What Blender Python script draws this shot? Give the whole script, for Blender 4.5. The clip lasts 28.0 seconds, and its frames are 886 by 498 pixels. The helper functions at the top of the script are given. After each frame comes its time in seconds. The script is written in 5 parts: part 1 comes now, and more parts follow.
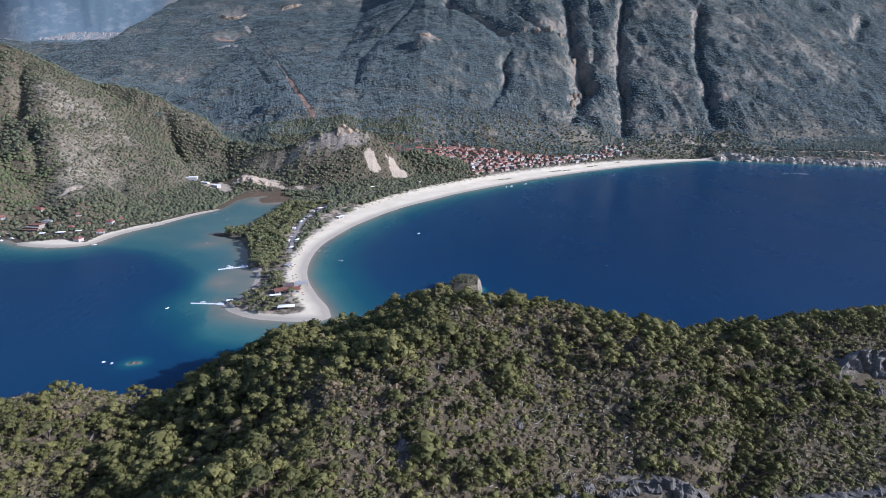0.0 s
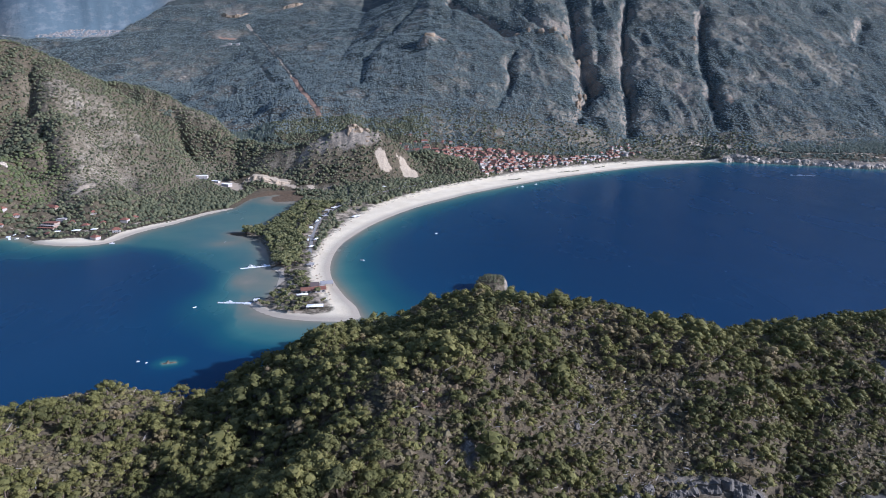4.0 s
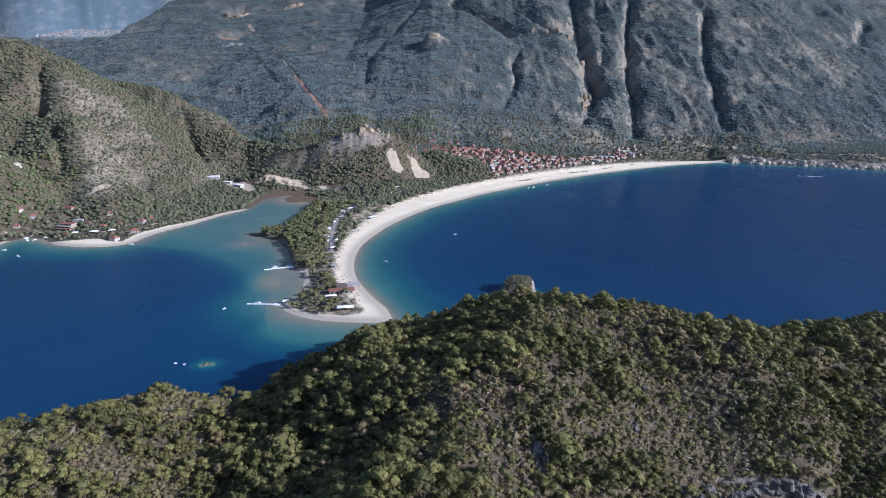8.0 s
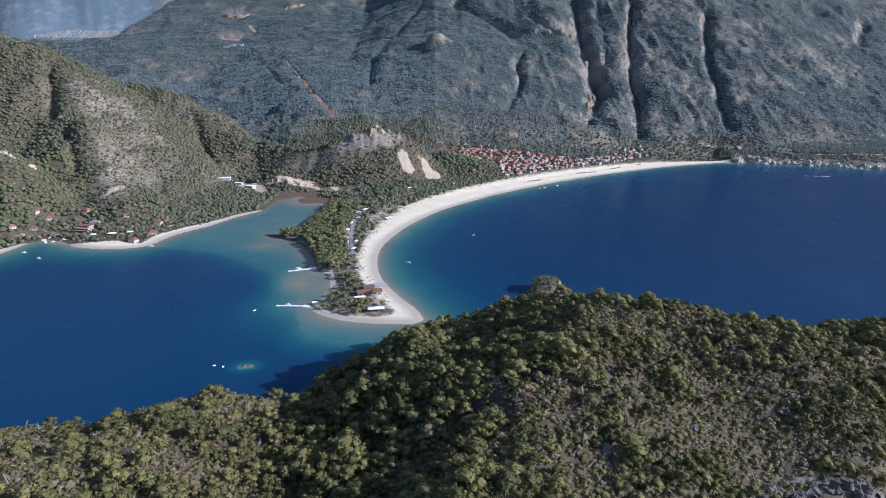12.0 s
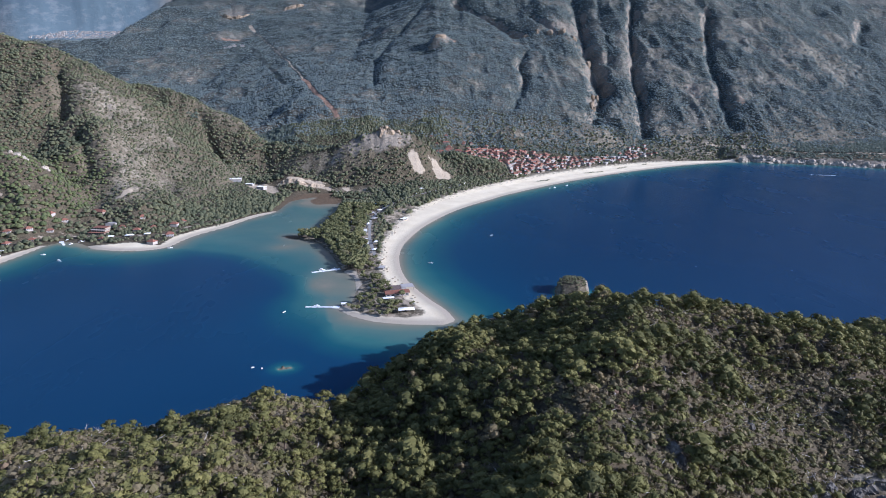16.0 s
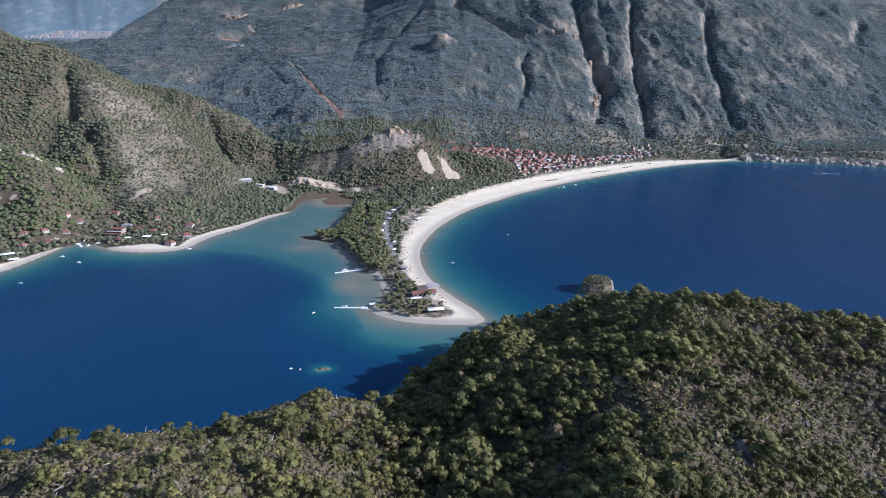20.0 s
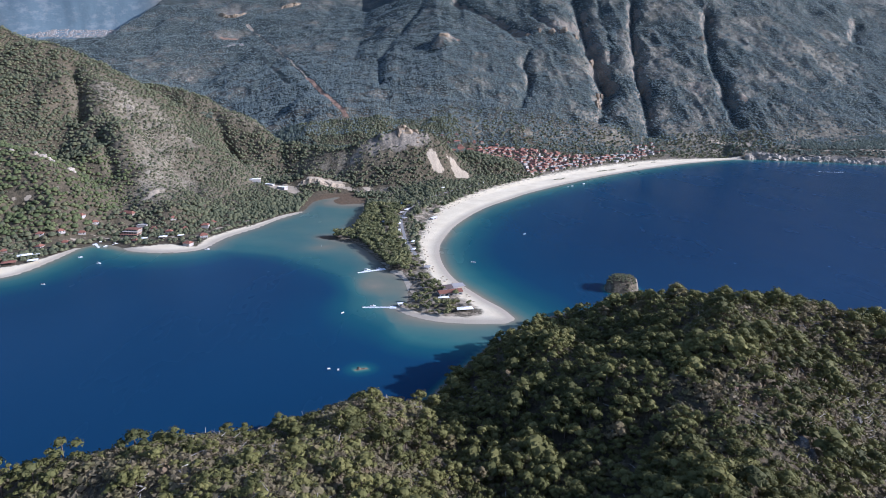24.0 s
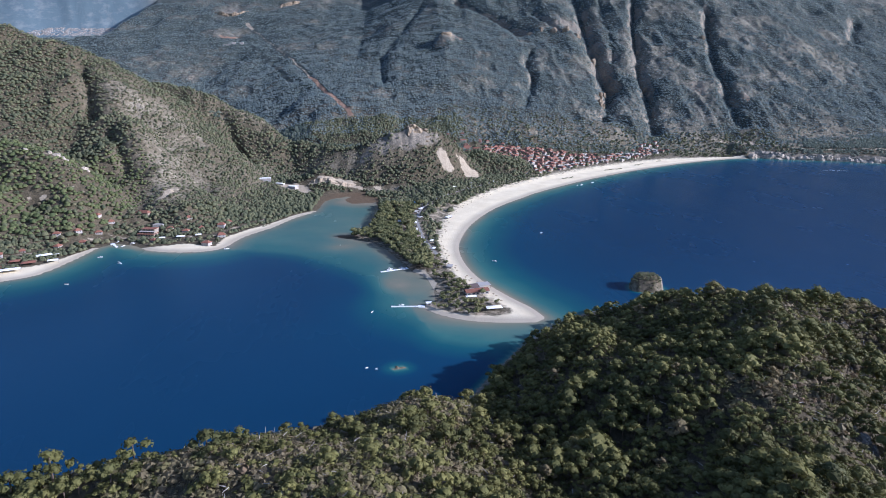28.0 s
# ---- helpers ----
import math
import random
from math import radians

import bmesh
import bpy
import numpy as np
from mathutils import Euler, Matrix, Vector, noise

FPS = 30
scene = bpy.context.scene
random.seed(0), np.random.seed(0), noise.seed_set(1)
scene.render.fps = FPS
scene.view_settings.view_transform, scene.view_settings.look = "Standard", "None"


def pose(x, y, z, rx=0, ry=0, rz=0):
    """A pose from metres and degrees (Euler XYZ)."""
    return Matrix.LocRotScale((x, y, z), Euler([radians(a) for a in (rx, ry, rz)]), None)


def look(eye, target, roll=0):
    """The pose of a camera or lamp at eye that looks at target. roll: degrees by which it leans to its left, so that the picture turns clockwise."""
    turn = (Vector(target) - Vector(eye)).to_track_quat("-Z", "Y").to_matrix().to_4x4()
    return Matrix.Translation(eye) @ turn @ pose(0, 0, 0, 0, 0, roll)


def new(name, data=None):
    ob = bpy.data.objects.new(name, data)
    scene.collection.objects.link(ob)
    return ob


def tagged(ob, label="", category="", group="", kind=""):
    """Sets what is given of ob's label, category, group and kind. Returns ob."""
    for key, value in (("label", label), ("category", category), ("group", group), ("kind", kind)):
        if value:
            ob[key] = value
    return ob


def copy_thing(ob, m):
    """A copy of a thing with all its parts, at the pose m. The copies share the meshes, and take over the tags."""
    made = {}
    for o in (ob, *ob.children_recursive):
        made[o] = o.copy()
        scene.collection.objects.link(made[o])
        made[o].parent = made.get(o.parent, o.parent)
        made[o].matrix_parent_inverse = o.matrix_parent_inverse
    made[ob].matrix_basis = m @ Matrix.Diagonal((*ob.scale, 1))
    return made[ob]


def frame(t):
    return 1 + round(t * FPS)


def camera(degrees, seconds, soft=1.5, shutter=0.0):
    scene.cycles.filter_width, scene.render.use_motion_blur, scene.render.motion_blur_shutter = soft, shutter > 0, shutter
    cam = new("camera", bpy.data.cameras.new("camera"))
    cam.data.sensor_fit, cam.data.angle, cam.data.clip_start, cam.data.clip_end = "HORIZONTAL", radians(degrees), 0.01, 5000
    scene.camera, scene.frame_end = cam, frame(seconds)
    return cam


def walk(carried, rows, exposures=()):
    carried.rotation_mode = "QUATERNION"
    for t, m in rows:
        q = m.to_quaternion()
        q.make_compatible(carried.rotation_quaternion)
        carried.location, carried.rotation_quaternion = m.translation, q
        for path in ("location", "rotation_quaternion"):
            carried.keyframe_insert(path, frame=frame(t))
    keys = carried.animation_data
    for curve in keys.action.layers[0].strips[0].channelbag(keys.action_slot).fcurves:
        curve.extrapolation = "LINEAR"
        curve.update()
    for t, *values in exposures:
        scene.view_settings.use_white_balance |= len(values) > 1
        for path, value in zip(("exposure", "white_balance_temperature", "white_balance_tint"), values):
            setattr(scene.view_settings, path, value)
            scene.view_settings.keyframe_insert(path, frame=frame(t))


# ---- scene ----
cam = camera(74.1, 28.0, 0.9)
PATH = [
    (0, (1.33, -0.41, 227.15), (1.308, 95.804, 199.879), 0.305),
    (2, (-16.37, 0.41, 226.69), (-15.935, 96.617, 199.416), 0.540),
    (4, (-34.14, 1.05, 226.40), (-33.306, 97.264, 199.146), 0.685),
    (6, (-51.97, 1.55, 226.24), (-50.769, 97.768, 199.032), 0.757),
    (8, (-69.85, 1.92, 226.20), (-68.294, 98.154, 199.045), 0.775),
    (10, (-87.78, 2.21, 226.26), (-85.854, 98.447, 199.152), 0.754),
    (12, (-105.75, 2.43, 226.40), (-103.429, 98.671, 199.326), 0.709),
    (14, (-123.75, 2.62, 226.60), (-121.000, 98.854, 199.541), 0.652),
    (16, (-141.77, 2.81, 226.84), (-138.559, 99.020, 199.773), 0.592),
    (18, (-159.81, 3.01, 227.09), (-156.097, 99.198, 200.000), 0.537),
    (20, (-177.85, 3.26, 227.34), (-173.614, 99.414, 200.203), 0.494),
    (22, (-195.89, 3.59, 227.57), (-191.112, 99.698, 200.363), 0.467),
    (24, (-213.92, 4.02, 227.75), (-208.601, 100.079, 200.466), 0.457),
    (26, (-231.94, 4.59, 227.87), (-226.093, 100.589, 200.497), 0.467),
    (28, (-249.93, 5.31, 227.90), (-243.607, 101.259, 200.445), 0.493),
]
walk(cam, [(t, look(eye, target, roll)) for t, eye, target, roll in PATH], [(0, 0.52, 5250, 20), (28, 0.59, 5250, 20)])

# ---------------------------------------------------------------- daylight
SUN_TURN = 104.0      # compass of the sun, degrees clockwise from +y
SUN_HIGH = 25.0
world = bpy.data.worlds.new("sky")
scene.world = world
world.use_nodes = True
_sky = world.node_tree.nodes.new("ShaderNodeTexSky")
_sky.sky_type = "NISHITA"
_sky.sun_disc = False
_sky.sun_elevation = radians(SUN_HIGH)
_sky.sun_rotation = radians(SUN_TURN)
_sky.air_density, _sky.dust_density, _sky.ozone_density = 1.0, 1.2, 1.5
_bg = world.node_tree.nodes["Background"]
_bg.inputs["Strength"].default_value = 0.12
world.node_tree.links.new(_sky.outputs[0], _bg.inputs["Color"])
sun_data = bpy.data.lights.new("sun", "SUN")
sun_data.energy, sun_data.angle, sun_data.color = 4.8, radians(0.5), (1.0, 0.96, 0.90)
sun = new("sun", sun_data)
_a, _e = radians(SUN_TURN), radians(SUN_HIGH)
SUN_WAY = Vector((math.sin(_a) * math.cos(_e), math.cos(_a) * math.cos(_e), math.sin(_e)))
sun.matrix_world = look(SUN_WAY * 3000, (0, 0, 0))

# ---------------------------------------------------------------- materials
class Nodes:
    """Short hand for building a node material."""

    def __init__(self, name, rough=0.9, spec=0.3):
        self.mat = bpy.data.materials.new(name)
        self.mat.use_nodes = True
        self.tree = self.mat.node_tree
        self.bsdf = self.tree.nodes["Principled BSDF"]
        self.bsdf.inputs["Roughness"].default_value = rough
        self.bsdf.inputs["Specular IOR Level"].default_value = spec
        self.where = None

    def node(self, kind):
        return self.tree.nodes.new(kind)

    def put(self, socket, value):
        if isinstance(value, bpy.types.NodeSocket):
            self.tree.links.new(value, socket)
        elif isinstance(value, tuple) and len(value) == 3 and socket.type == "RGBA":
            socket.default_value = (*value, 1)
        else:
            socket.default_value = value

    def place(self):
        if self.where is None:
            self.where = self.node("ShaderNodeNewGeometry").outputs["Position"]
        return self.where

    def noise(self, size, detail=4, rough=0.55, stretch=None):
        """Noise with features about size metres across."""
        n = self.node("ShaderNodeTexNoise")
        n.inputs["Scale"].default_value = 1.0 / size
        n.inputs["Detail"].default_value = detail
        n.inputs["Roughness"].default_value = rough
        v = self.place()
        if stretch:
            m = self.node("ShaderNodeVectorMath")
            m.operation = "MULTIPLY"
            self.put(m.inputs[0], v)
            m.inputs[1].default_value = stretch
            v = m.outputs[0]
        self.put(n.inputs["Vector"], v)
        return n.outputs["Fac"]

    def ramp(self, fac, stops):
        n = self.node("ShaderNodeValToRGB")
        el = n.color_ramp.elements
        while len(el) < len(stops):
            el.new(0.5)
        for e, (p, c) in zip(el, stops):
            e.position = p
            e.color = (*c, 1) if isinstance(c, tuple) else (c, c, c, 1)
        self.put(n.inputs["Fac"], fac)
        return n.outputs["Color"]

    def mix(self, fac, a, b, blend="MIX"):
        n = self.node("ShaderNodeMix")
        n.data_type, n.blend_type = "RGBA", blend
        self.put(n.inputs[0], fac)
        self.put(n.inputs[6], a)
        self.put(n.inputs[7], b)
        return n.outputs[2]

    def math(self, op, a, b=0.0, clamp=False):
        n = self.node("ShaderNodeMath")
        n.operation, n.use_clamp = op, clamp
        self.put(n.inputs[0], a)
        self.put(n.inputs[1], b)
        return n.outputs[0]

    def attr(self, name):
        n = self.node("ShaderNodeAttribute")
        n.attribute_name = name
        return n.outputs["Fac"]

    def chance(self):
        return self.node("ShaderNodeObjectInfo").outputs["Random"]

    def island(self):
        return self.node("ShaderNodeNewGeometry").outputs["Random Per Island"]

    def colour(self, c):
        self.put(self.bsdf.inputs["Base Color"], c)

    def bump(self, height, strength=0.5, distance=0.1):
        n = self.node("ShaderNodeBump")
        n.inputs["Strength"].default_value = strength
        n.inputs["Distance"].default_value = distance
        self.put(n.inputs["Height"], height)
        self.put(self.bsdf.inputs["Normal"], n.outputs[0])


def simple(name, base, rough=0.8, vary=0.25, size=0.6, metal=0.0):
    """A plain surface with grain and blotches at two sizes and a change from piece to piece."""
    m = Nodes(name, rough)
    dark = tuple(v * (1 - vary) for v in base)
    pale = tuple(min(1, v * (1 + vary * 0.6)) for v in base)
    a = m.mix(m.noise(size, 5), dark, pale)
    b = m.mix(m.ramp(m.noise(size * 7, 3), [(0.35, 0.0), (0.7, 1.0)]), a, m.mix(0.5, a, dark))
    c = m.mix(m.math("MULTIPLY", m.chance(), vary), b, dark)
    m.colour(c)
    m.bsdf.inputs["Metallic"].default_value = metal
    m.bump(m.noise(size * 0.4, 4), 0.3, 0.05)
    return m.mat


def ground_material():
    m = Nodes("hill_ground", 0.95, 0.15)
    soil = m.mix(m.ramp(m.noise(26, 6, 0.65), [(0.35, 0.0), (0.65, 1.0)]), (0.185, 0.155, 0.108), (0.380, 0.328, 0.240))
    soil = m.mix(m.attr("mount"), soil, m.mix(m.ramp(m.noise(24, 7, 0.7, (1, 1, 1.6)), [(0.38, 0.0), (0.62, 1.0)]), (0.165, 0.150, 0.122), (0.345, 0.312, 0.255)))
    tan = m.math("MULTIPLY", m.attr("mount"), m.ramp(m.noise(85, 6, 0.68, (1, 1, 0.6)), [(0.50, 0.0), (0.62, 0.9)]))
    soil = m.mix(tan, soil, m.mix(m.noise(12, 5), (0.215, 0.185, 0.135), (0.350, 0.305, 0.230)))
    # forest floor; on the mountain its colours lean blue to imitate haze
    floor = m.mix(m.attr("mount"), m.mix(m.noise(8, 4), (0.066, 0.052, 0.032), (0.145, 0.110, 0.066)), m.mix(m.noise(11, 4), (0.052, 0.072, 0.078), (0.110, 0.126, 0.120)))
    soil = m.mix(m.attr("wooded"), soil, floor)
    scrub = m.mix(m.ramp(m.noise(9, 4), [(0.3, 0.0), (0.7, 1.0)]), m.mix(m.attr("mount"), (0.048, 0.042, 0.026), (0.036, 0.046, 0.030)), m.mix(m.attr("mount"), (0.115, 0.095, 0.060), (0.085, 0.092, 0.058)))
    speck = m.ramp(m.noise(5.5, 6, 0.7), [(0.44, 0.0), (0.58, 1.0)])
    base = m.mix(m.math("MULTIPLY", speck, 0.85), soil, scrub)
    base = m.mix(0.75, base, m.ramp(m.noise(1.8, 6, 0.8), [(0.36, 0.30), (0.62, 1.0)]), "MULTIPLY")
    stone = m.mix(m.ramp(m.noise(14, 6, 0.65, (1, 1, 0.35)), [(0.3, 0.0), (0.7, 1.0)]), (0.168, 0.138, 0.104), (0.325, 0.272, 0.206))
    stone = m.mix(m.ramp(m.noise(5.0, 6, 0.75), [(0.42, 0.85), (0.58, 0.0)]), stone, (0.110, 0.102, 0.085))
    rock = m.ramp(m.math("ADD", m.attr("rock"), m.math("MULTIPLY", m.math("SUBTRACT", m.noise(18, 5, 0.6), 0.5), 0.9)), [(0.42, 0.0), (0.58, 1.0)])
    base = m.mix(rock, base, stone)
    bare = m.mix(m.noise(16, 5), (0.27, 0.215, 0.150), (0.41, 0.340, 0.250))
    base = m.mix(m.ramp(m.math("ADD", m.attr("bare"), m.math("MULTIPLY", m.math("SUBTRACT", m.noise(12, 5), 0.5), 0.9)), [(0.45, 0.0), (0.55, 1.0)]), base, bare)
    red = m.mix(m.noise(9, 4), (0.22, 0.125, 0.080), (0.33, 0.215, 0.145))
    base = m.mix(m.ramp(m.math("ADD", m.attr("red"), m.math("MULTIPLY", m.math("SUBTRACT", m.noise(22, 5, 0.65), 0.5), 1.3)), [(0.45, 0.0), (0.65, 1.0)]), base, red)
    sand = m.mix(m.ramp(m.noise(30, 5), [(0.3, 0.0), (0.7, 1.0)]), (0.60, 0.505, 0.345), (0.70, 0.608, 0.438))
    sand = m.mix(m.ramp(m.noise(1.6, 4), [(0.55, 0.0), (0.75, 0.35)]), sand, (0.42, 0.36, 0.29))
    wet = m.ramp(m.attr("level"), [(0.0, 1.0), (0.35, 1.0), (0.75, 0.0)])
    sand = m.mix(m.math("MULTIPLY", wet, 0.75), sand, (0.30, 0.255, 0.20))
    base = m.mix(m.ramp(m.math("ADD", m.attr("sand"), m.math("MULTIPLY", m.math("SUBTRACT", m.noise(7, 4), 0.5), 0.35)), [(0.45, 0.0), (0.55, 1.0)]), base, sand)
    base = m.mix(m.attr("marsh"), base, m.mix(m.noise(6, 4), (0.075, 0.050, 0.030), (0.150, 0.105, 0.062)))
    # aerial haze of the far range, painted in as a blue-grey base colour
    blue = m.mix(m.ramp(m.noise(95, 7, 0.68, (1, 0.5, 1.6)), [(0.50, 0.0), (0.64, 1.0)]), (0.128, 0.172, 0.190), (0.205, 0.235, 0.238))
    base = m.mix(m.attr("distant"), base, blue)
    m.colour(base)
    relief = m.math("MULTIPLY", m.noise(46, 6, 0.6), m.math("MULTIPLY", m.attr("mount"), 16.0))
    m.bump(m.math("ADD", relief, m.math("MULTIPLY", m.noise(4.0, 6, 0.7), 0.8)), 0.9, 1.0)
    return m.mat


def water_material():
    m = Nodes("sea_water", 0.12, 0.5)
    depth = m.math("ADD", m.attr("depth"), m.math("MULTIPLY", m.math("SUBTRACT", m.noise(60, 4), 0.5), 0.06))
    body = m.ramp(depth, [(0.0, (0.25, 0.215, 0.15)), (0.022, (0.165, 0.175, 0.125)), (0.055, (0.095, 0.160, 0.132)), (0.10, (0.042, 0.132, 0.122)), (0.20, (0.013, 0.078, 0.098)),
                          (0.36, (0.007, 0.041, 0.086)), (0.55, (0.007, 0.035, 0.078)), (1.0, (0.006, 0.025, 0.063))])
    body = m.mix(m.ramp(m.noise(300, 3), [(0.3, 0.0), (0.7, 0.35)]), body, (0.005, 0.024, 0.062))
    m.colour(body)
    m.bsdf.inputs["IOR"].default_value = 1.33
    m.bsdf.inputs["Specular IOR Level"].default_value = 0.08
    m.put(m.bsdf.inputs["Roughness"], m.ramp(m.noise(140, 4, 0.6, (1, 0.4, 1)), [(0.3, 0.18), (0.7, 0.32)]))
    m.bump(m.noise(2.2, 5, 0.6), 0.25, 0.25)
    return m.mat


def foliage_material(name, low, mid, high, dry, thin=0.28, depth=0.45):
    """Leaves: the colour changes from tree to tree (tint) and from tuft to tuft."""
    m = Nodes(name, 0.75, 0.2)
    t = m.math("FRACT", m.math("ADD", m.attr("tint"), m.math("MULTIPLY", m.attr("own"), m.chance())))
    base = m.ramp(t, [(0.0, low), (0.45, mid), (0.86, high), (0.95, high), (1.0, dry)])
    base = m.mix(m.math("MULTIPLY", m.island(), depth), base, tuple(v * 0.45 for v in mid))
    base = m.mix(m.ramp(m.noise(45, 3), [(0.35, 0.0), (0.7, 0.4)]), base, high)
    m.colour(base)
    through_leaf = m.node("ShaderNodeBsdfTranslucent")
    m.put(through_leaf.inputs["Color"], m.mix(0.35, base, high))
    both = m.node("ShaderNodeMixShader")
    both.inputs[0].default_value = thin
    m.tree.links.new(m.bsdf.outputs[0], both.inputs[1])
    m.tree.links.new(through_leaf.outputs[0], both.inputs[2])
    m.tree.links.new(both.outputs[0], m.tree.nodes["Material Output"].inputs["Surface"])
    return m.mat


GROUND = ground_material()
WATER = water_material()
PINE = foliage_material("pine_needles", (0.050, 0.054, 0.019), (0.102, 0.100, 0.030), (0.190, 0.172, 0.056), (0.215, 0.145, 0.096), 0.14)
DRY = foliage_material("dry_scrub", (0.125, 0.098, 0.056), (0.205, 0.162, 0.100), (0.150, 0.132, 0.056), (0.235, 0.148, 0.100), 0.2)
# leaf colours shifted blue and pale: distance haze put into the base colour
HAZED_MAQUIS = foliage_material("hazed_maquis", (0.124, 0.168, 0.178), (0.194, 0.242, 0.240), (0.258, 0.290, 0.246), (0.275, 0.260, 0.225), 0.48, 0.25)
HILL_WOOD = foliage_material("hill_trees", (0.102, 0.118, 0.074), (0.155, 0.167, 0.096), (0.218, 0.216, 0.118), (0.250, 0.205, 0.140), 0.52, 0.2)
WOODS = foliage_material("shore_trees", (0.092, 0.100, 0.046), (0.148, 0.152, 0.064), (0.218, 0.208, 0.088), (0.200, 0.160, 0.115))
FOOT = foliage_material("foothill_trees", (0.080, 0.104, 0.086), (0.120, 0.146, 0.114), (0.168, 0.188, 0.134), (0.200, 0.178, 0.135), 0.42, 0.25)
YOUNG = foliage_material("young_pine_needles", (0.112, 0.142, 0.062), (0.150, 0.176, 0.074), (0.192, 0.208, 0.092), (0.215, 0.165, 0.120), 0.5, 0.2)
CRAG = simple("brown_limestone", (0.330, 0.252, 0.168), 0.92, 0.6, 5.0)
TAN_ROCK = simple("tan_quarry_earth", (0.42, 0.335, 0.235), 0.95, 0.4, 3.0)
PALE_STONE = simple("pale_sea_cliff", (0.44, 0.375, 0.295), 0.9, 0.5, 2.5)
STONE = simple("grey_limestone", (0.205, 0.185, 0.158), 0.9, 0.7, 1.6)
BARK = simple("pine_bark", (0.16, 0.115, 0.085), 0.9, 0.4, 0.4)
DEAD = simple("bleached_wood", (0.46, 0.41, 0.36), 0.9, 0.35, 0.4)
TERRACOTTA = simple("terracotta_tiles", (0.265, 0.115, 0.076), 0.8, 0.5, 0.5)
RENDERED = simple("white_render", (0.41, 0.37, 0.33), 0.8, 0.3, 0.8)
OCHRE = simple("ochre_render", (0.33, 0.265, 0.20), 0.8, 0.25, 0.8)
GLASS_DARK = simple("dark_window_glass", (0.05, 0.06, 0.07), 0.15, 0.3, 0.5)
GREY_ROOF = simple("grey_roof_felt", (0.36, 0.34, 0.32), 0.8, 0.25, 0.7)
BROWN_ROOF = simple("dark_brown_shingle", (0.13, 0.095, 0.085), 0.8, 0.3, 0.5)
CANVAS = simple("white_canvas", (0.82, 0.80, 0.76), 0.7, 0.1, 0.8)
STRAW = simple("straw_thatch", (0.36, 0.28, 0.19), 0.9, 0.35, 0.2)
TIMBER = simple("weathered_timber", (0.30, 0.235, 0.18), 0.85, 0.35, 0.3)
PONTOON = simple("white_pontoon_plastic", (0.76, 0.77, 0.78), 0.5, 0.12, 0.5)
GELCOAT = simple("white_boat_hull", (0.82, 0.82, 0.81), 0.25, 0.08, 0.5)
NAVY = simple("dark_boat_trim", (0.05, 0.07, 0.11), 0.4, 0.2, 0.4)
FOAM = simple("white_foam", (0.78, 0.81, 0.83), 0.9, 0.25, 1.5)
ASPHALT = simple("dusty_asphalt", (0.25, 0.235, 0.215), 0.9, 0.2, 1.2)
CLOTH_BLUE = simple("blue_awning_cloth", (0.16, 0.30, 0.42), 0.8, 0.2, 0.6)
METAL = simple("galvanised_metal", (0.48, 0.49, 0.50), 0.45, 0.15, 0.4, 0.8)

# ---------------------------------------------------------------- shape of the land
def hash2(i, j, seed):
    n = (i.astype(np.int64) * 374761393 + j.astype(np.int64) * 668265263 + seed * 974634777) & 0x7FFFFFFF
    n = ((n ^ (n >> 13)) * 1274126177) & 0x7FFFFFFF
    return ((n ^ (n >> 16)) & 0xFFFF) / 65535.0


def vnoise(X, Y, seed=0):
    """Smooth value noise, -1 to 1, one cell a unit."""
    xi, yi = np.floor(X), np.floor(Y)
    fx, fy = X - xi, Y - yi
    fx, fy = fx * fx * fx * (fx * (fx * 6 - 15) + 10), fy * fy * fy * (fy * (fy * 6 - 15) + 10)
    a, b = hash2(xi, yi, seed), hash2(xi + 1, yi, seed)
    c, d = hash2(xi, yi + 1, seed), hash2(xi + 1, yi + 1, seed)
    return 2 * ((a * (1 - fx) + b * fx) * (1 - fy) + (c * (1 - fx) + d * fx) * fy) - 1


def fbm(X, Y, size, octaves=4, seed=0, ridged=False):
    total, amp, norm = 0.0, 1.0, 0.0
    for k in range(octaves):
        v = vnoise(X / size + 17.3 * k, Y / size - 9.1 * k, seed + k)
        total = total + amp * ((1 - 2 * np.abs(v)) if ridged else v)
        norm += amp
        amp, size = amp * 0.5, size * 0.5
    return total / norm


def smooth(a, b, v):
    t = np.clip((v - a) / (b - a), 0, 1)
    return t * t * (3 - 2 * t)


def curve(points, steps=3, closed=False):
    """A smooth line through the points."""
    p = np.array(points, float)
    n = len(p)
    out = []
    for i in range(n if closed else n - 1):
        if closed:
            a, b, c, d = p[i - 1], p[i], p[(i + 1) % n], p[(i + 2) % n]
        else:
            a, b, c, d = p[max(i - 1, 0)], p[i], p[i + 1], p[min(i + 2, n - 1)]
        for s in np.arange(steps) / steps:
            out.append(0.5 * (2 * b + (c - a) * s + (2 * a - 5 * b + 4 * c - d) * s ** 2 + (3 * b - a - 3 * c + d) * s ** 3))
    if not closed:
        out.append(p[-1])
    return np.array(out)


def line_distance(X, Y, line):
    """Distance to a line, and the line's own third value where it is nearest."""
    best = np.full(X.shape, 1e9)
    val = np.zeros(X.shape)
    for a, b in zip(line[:-1], line[1:]):
        dx, dy = b[0] - a[0], b[1] - a[1]
        s = np.clip(((X - a[0]) * dx + (Y - a[1]) * dy) / max(dx * dx + dy * dy, 1e-9), 0, 1)
        d = np.hypot(X - a[0] - s * dx, Y - a[1] - s * dy)
        near = d < best
        best = np.where(near, d, best)
        if len(a) > 2:
            val = np.where(near, a[2] + s * (b[2] - a[2]), val)
    return best, val


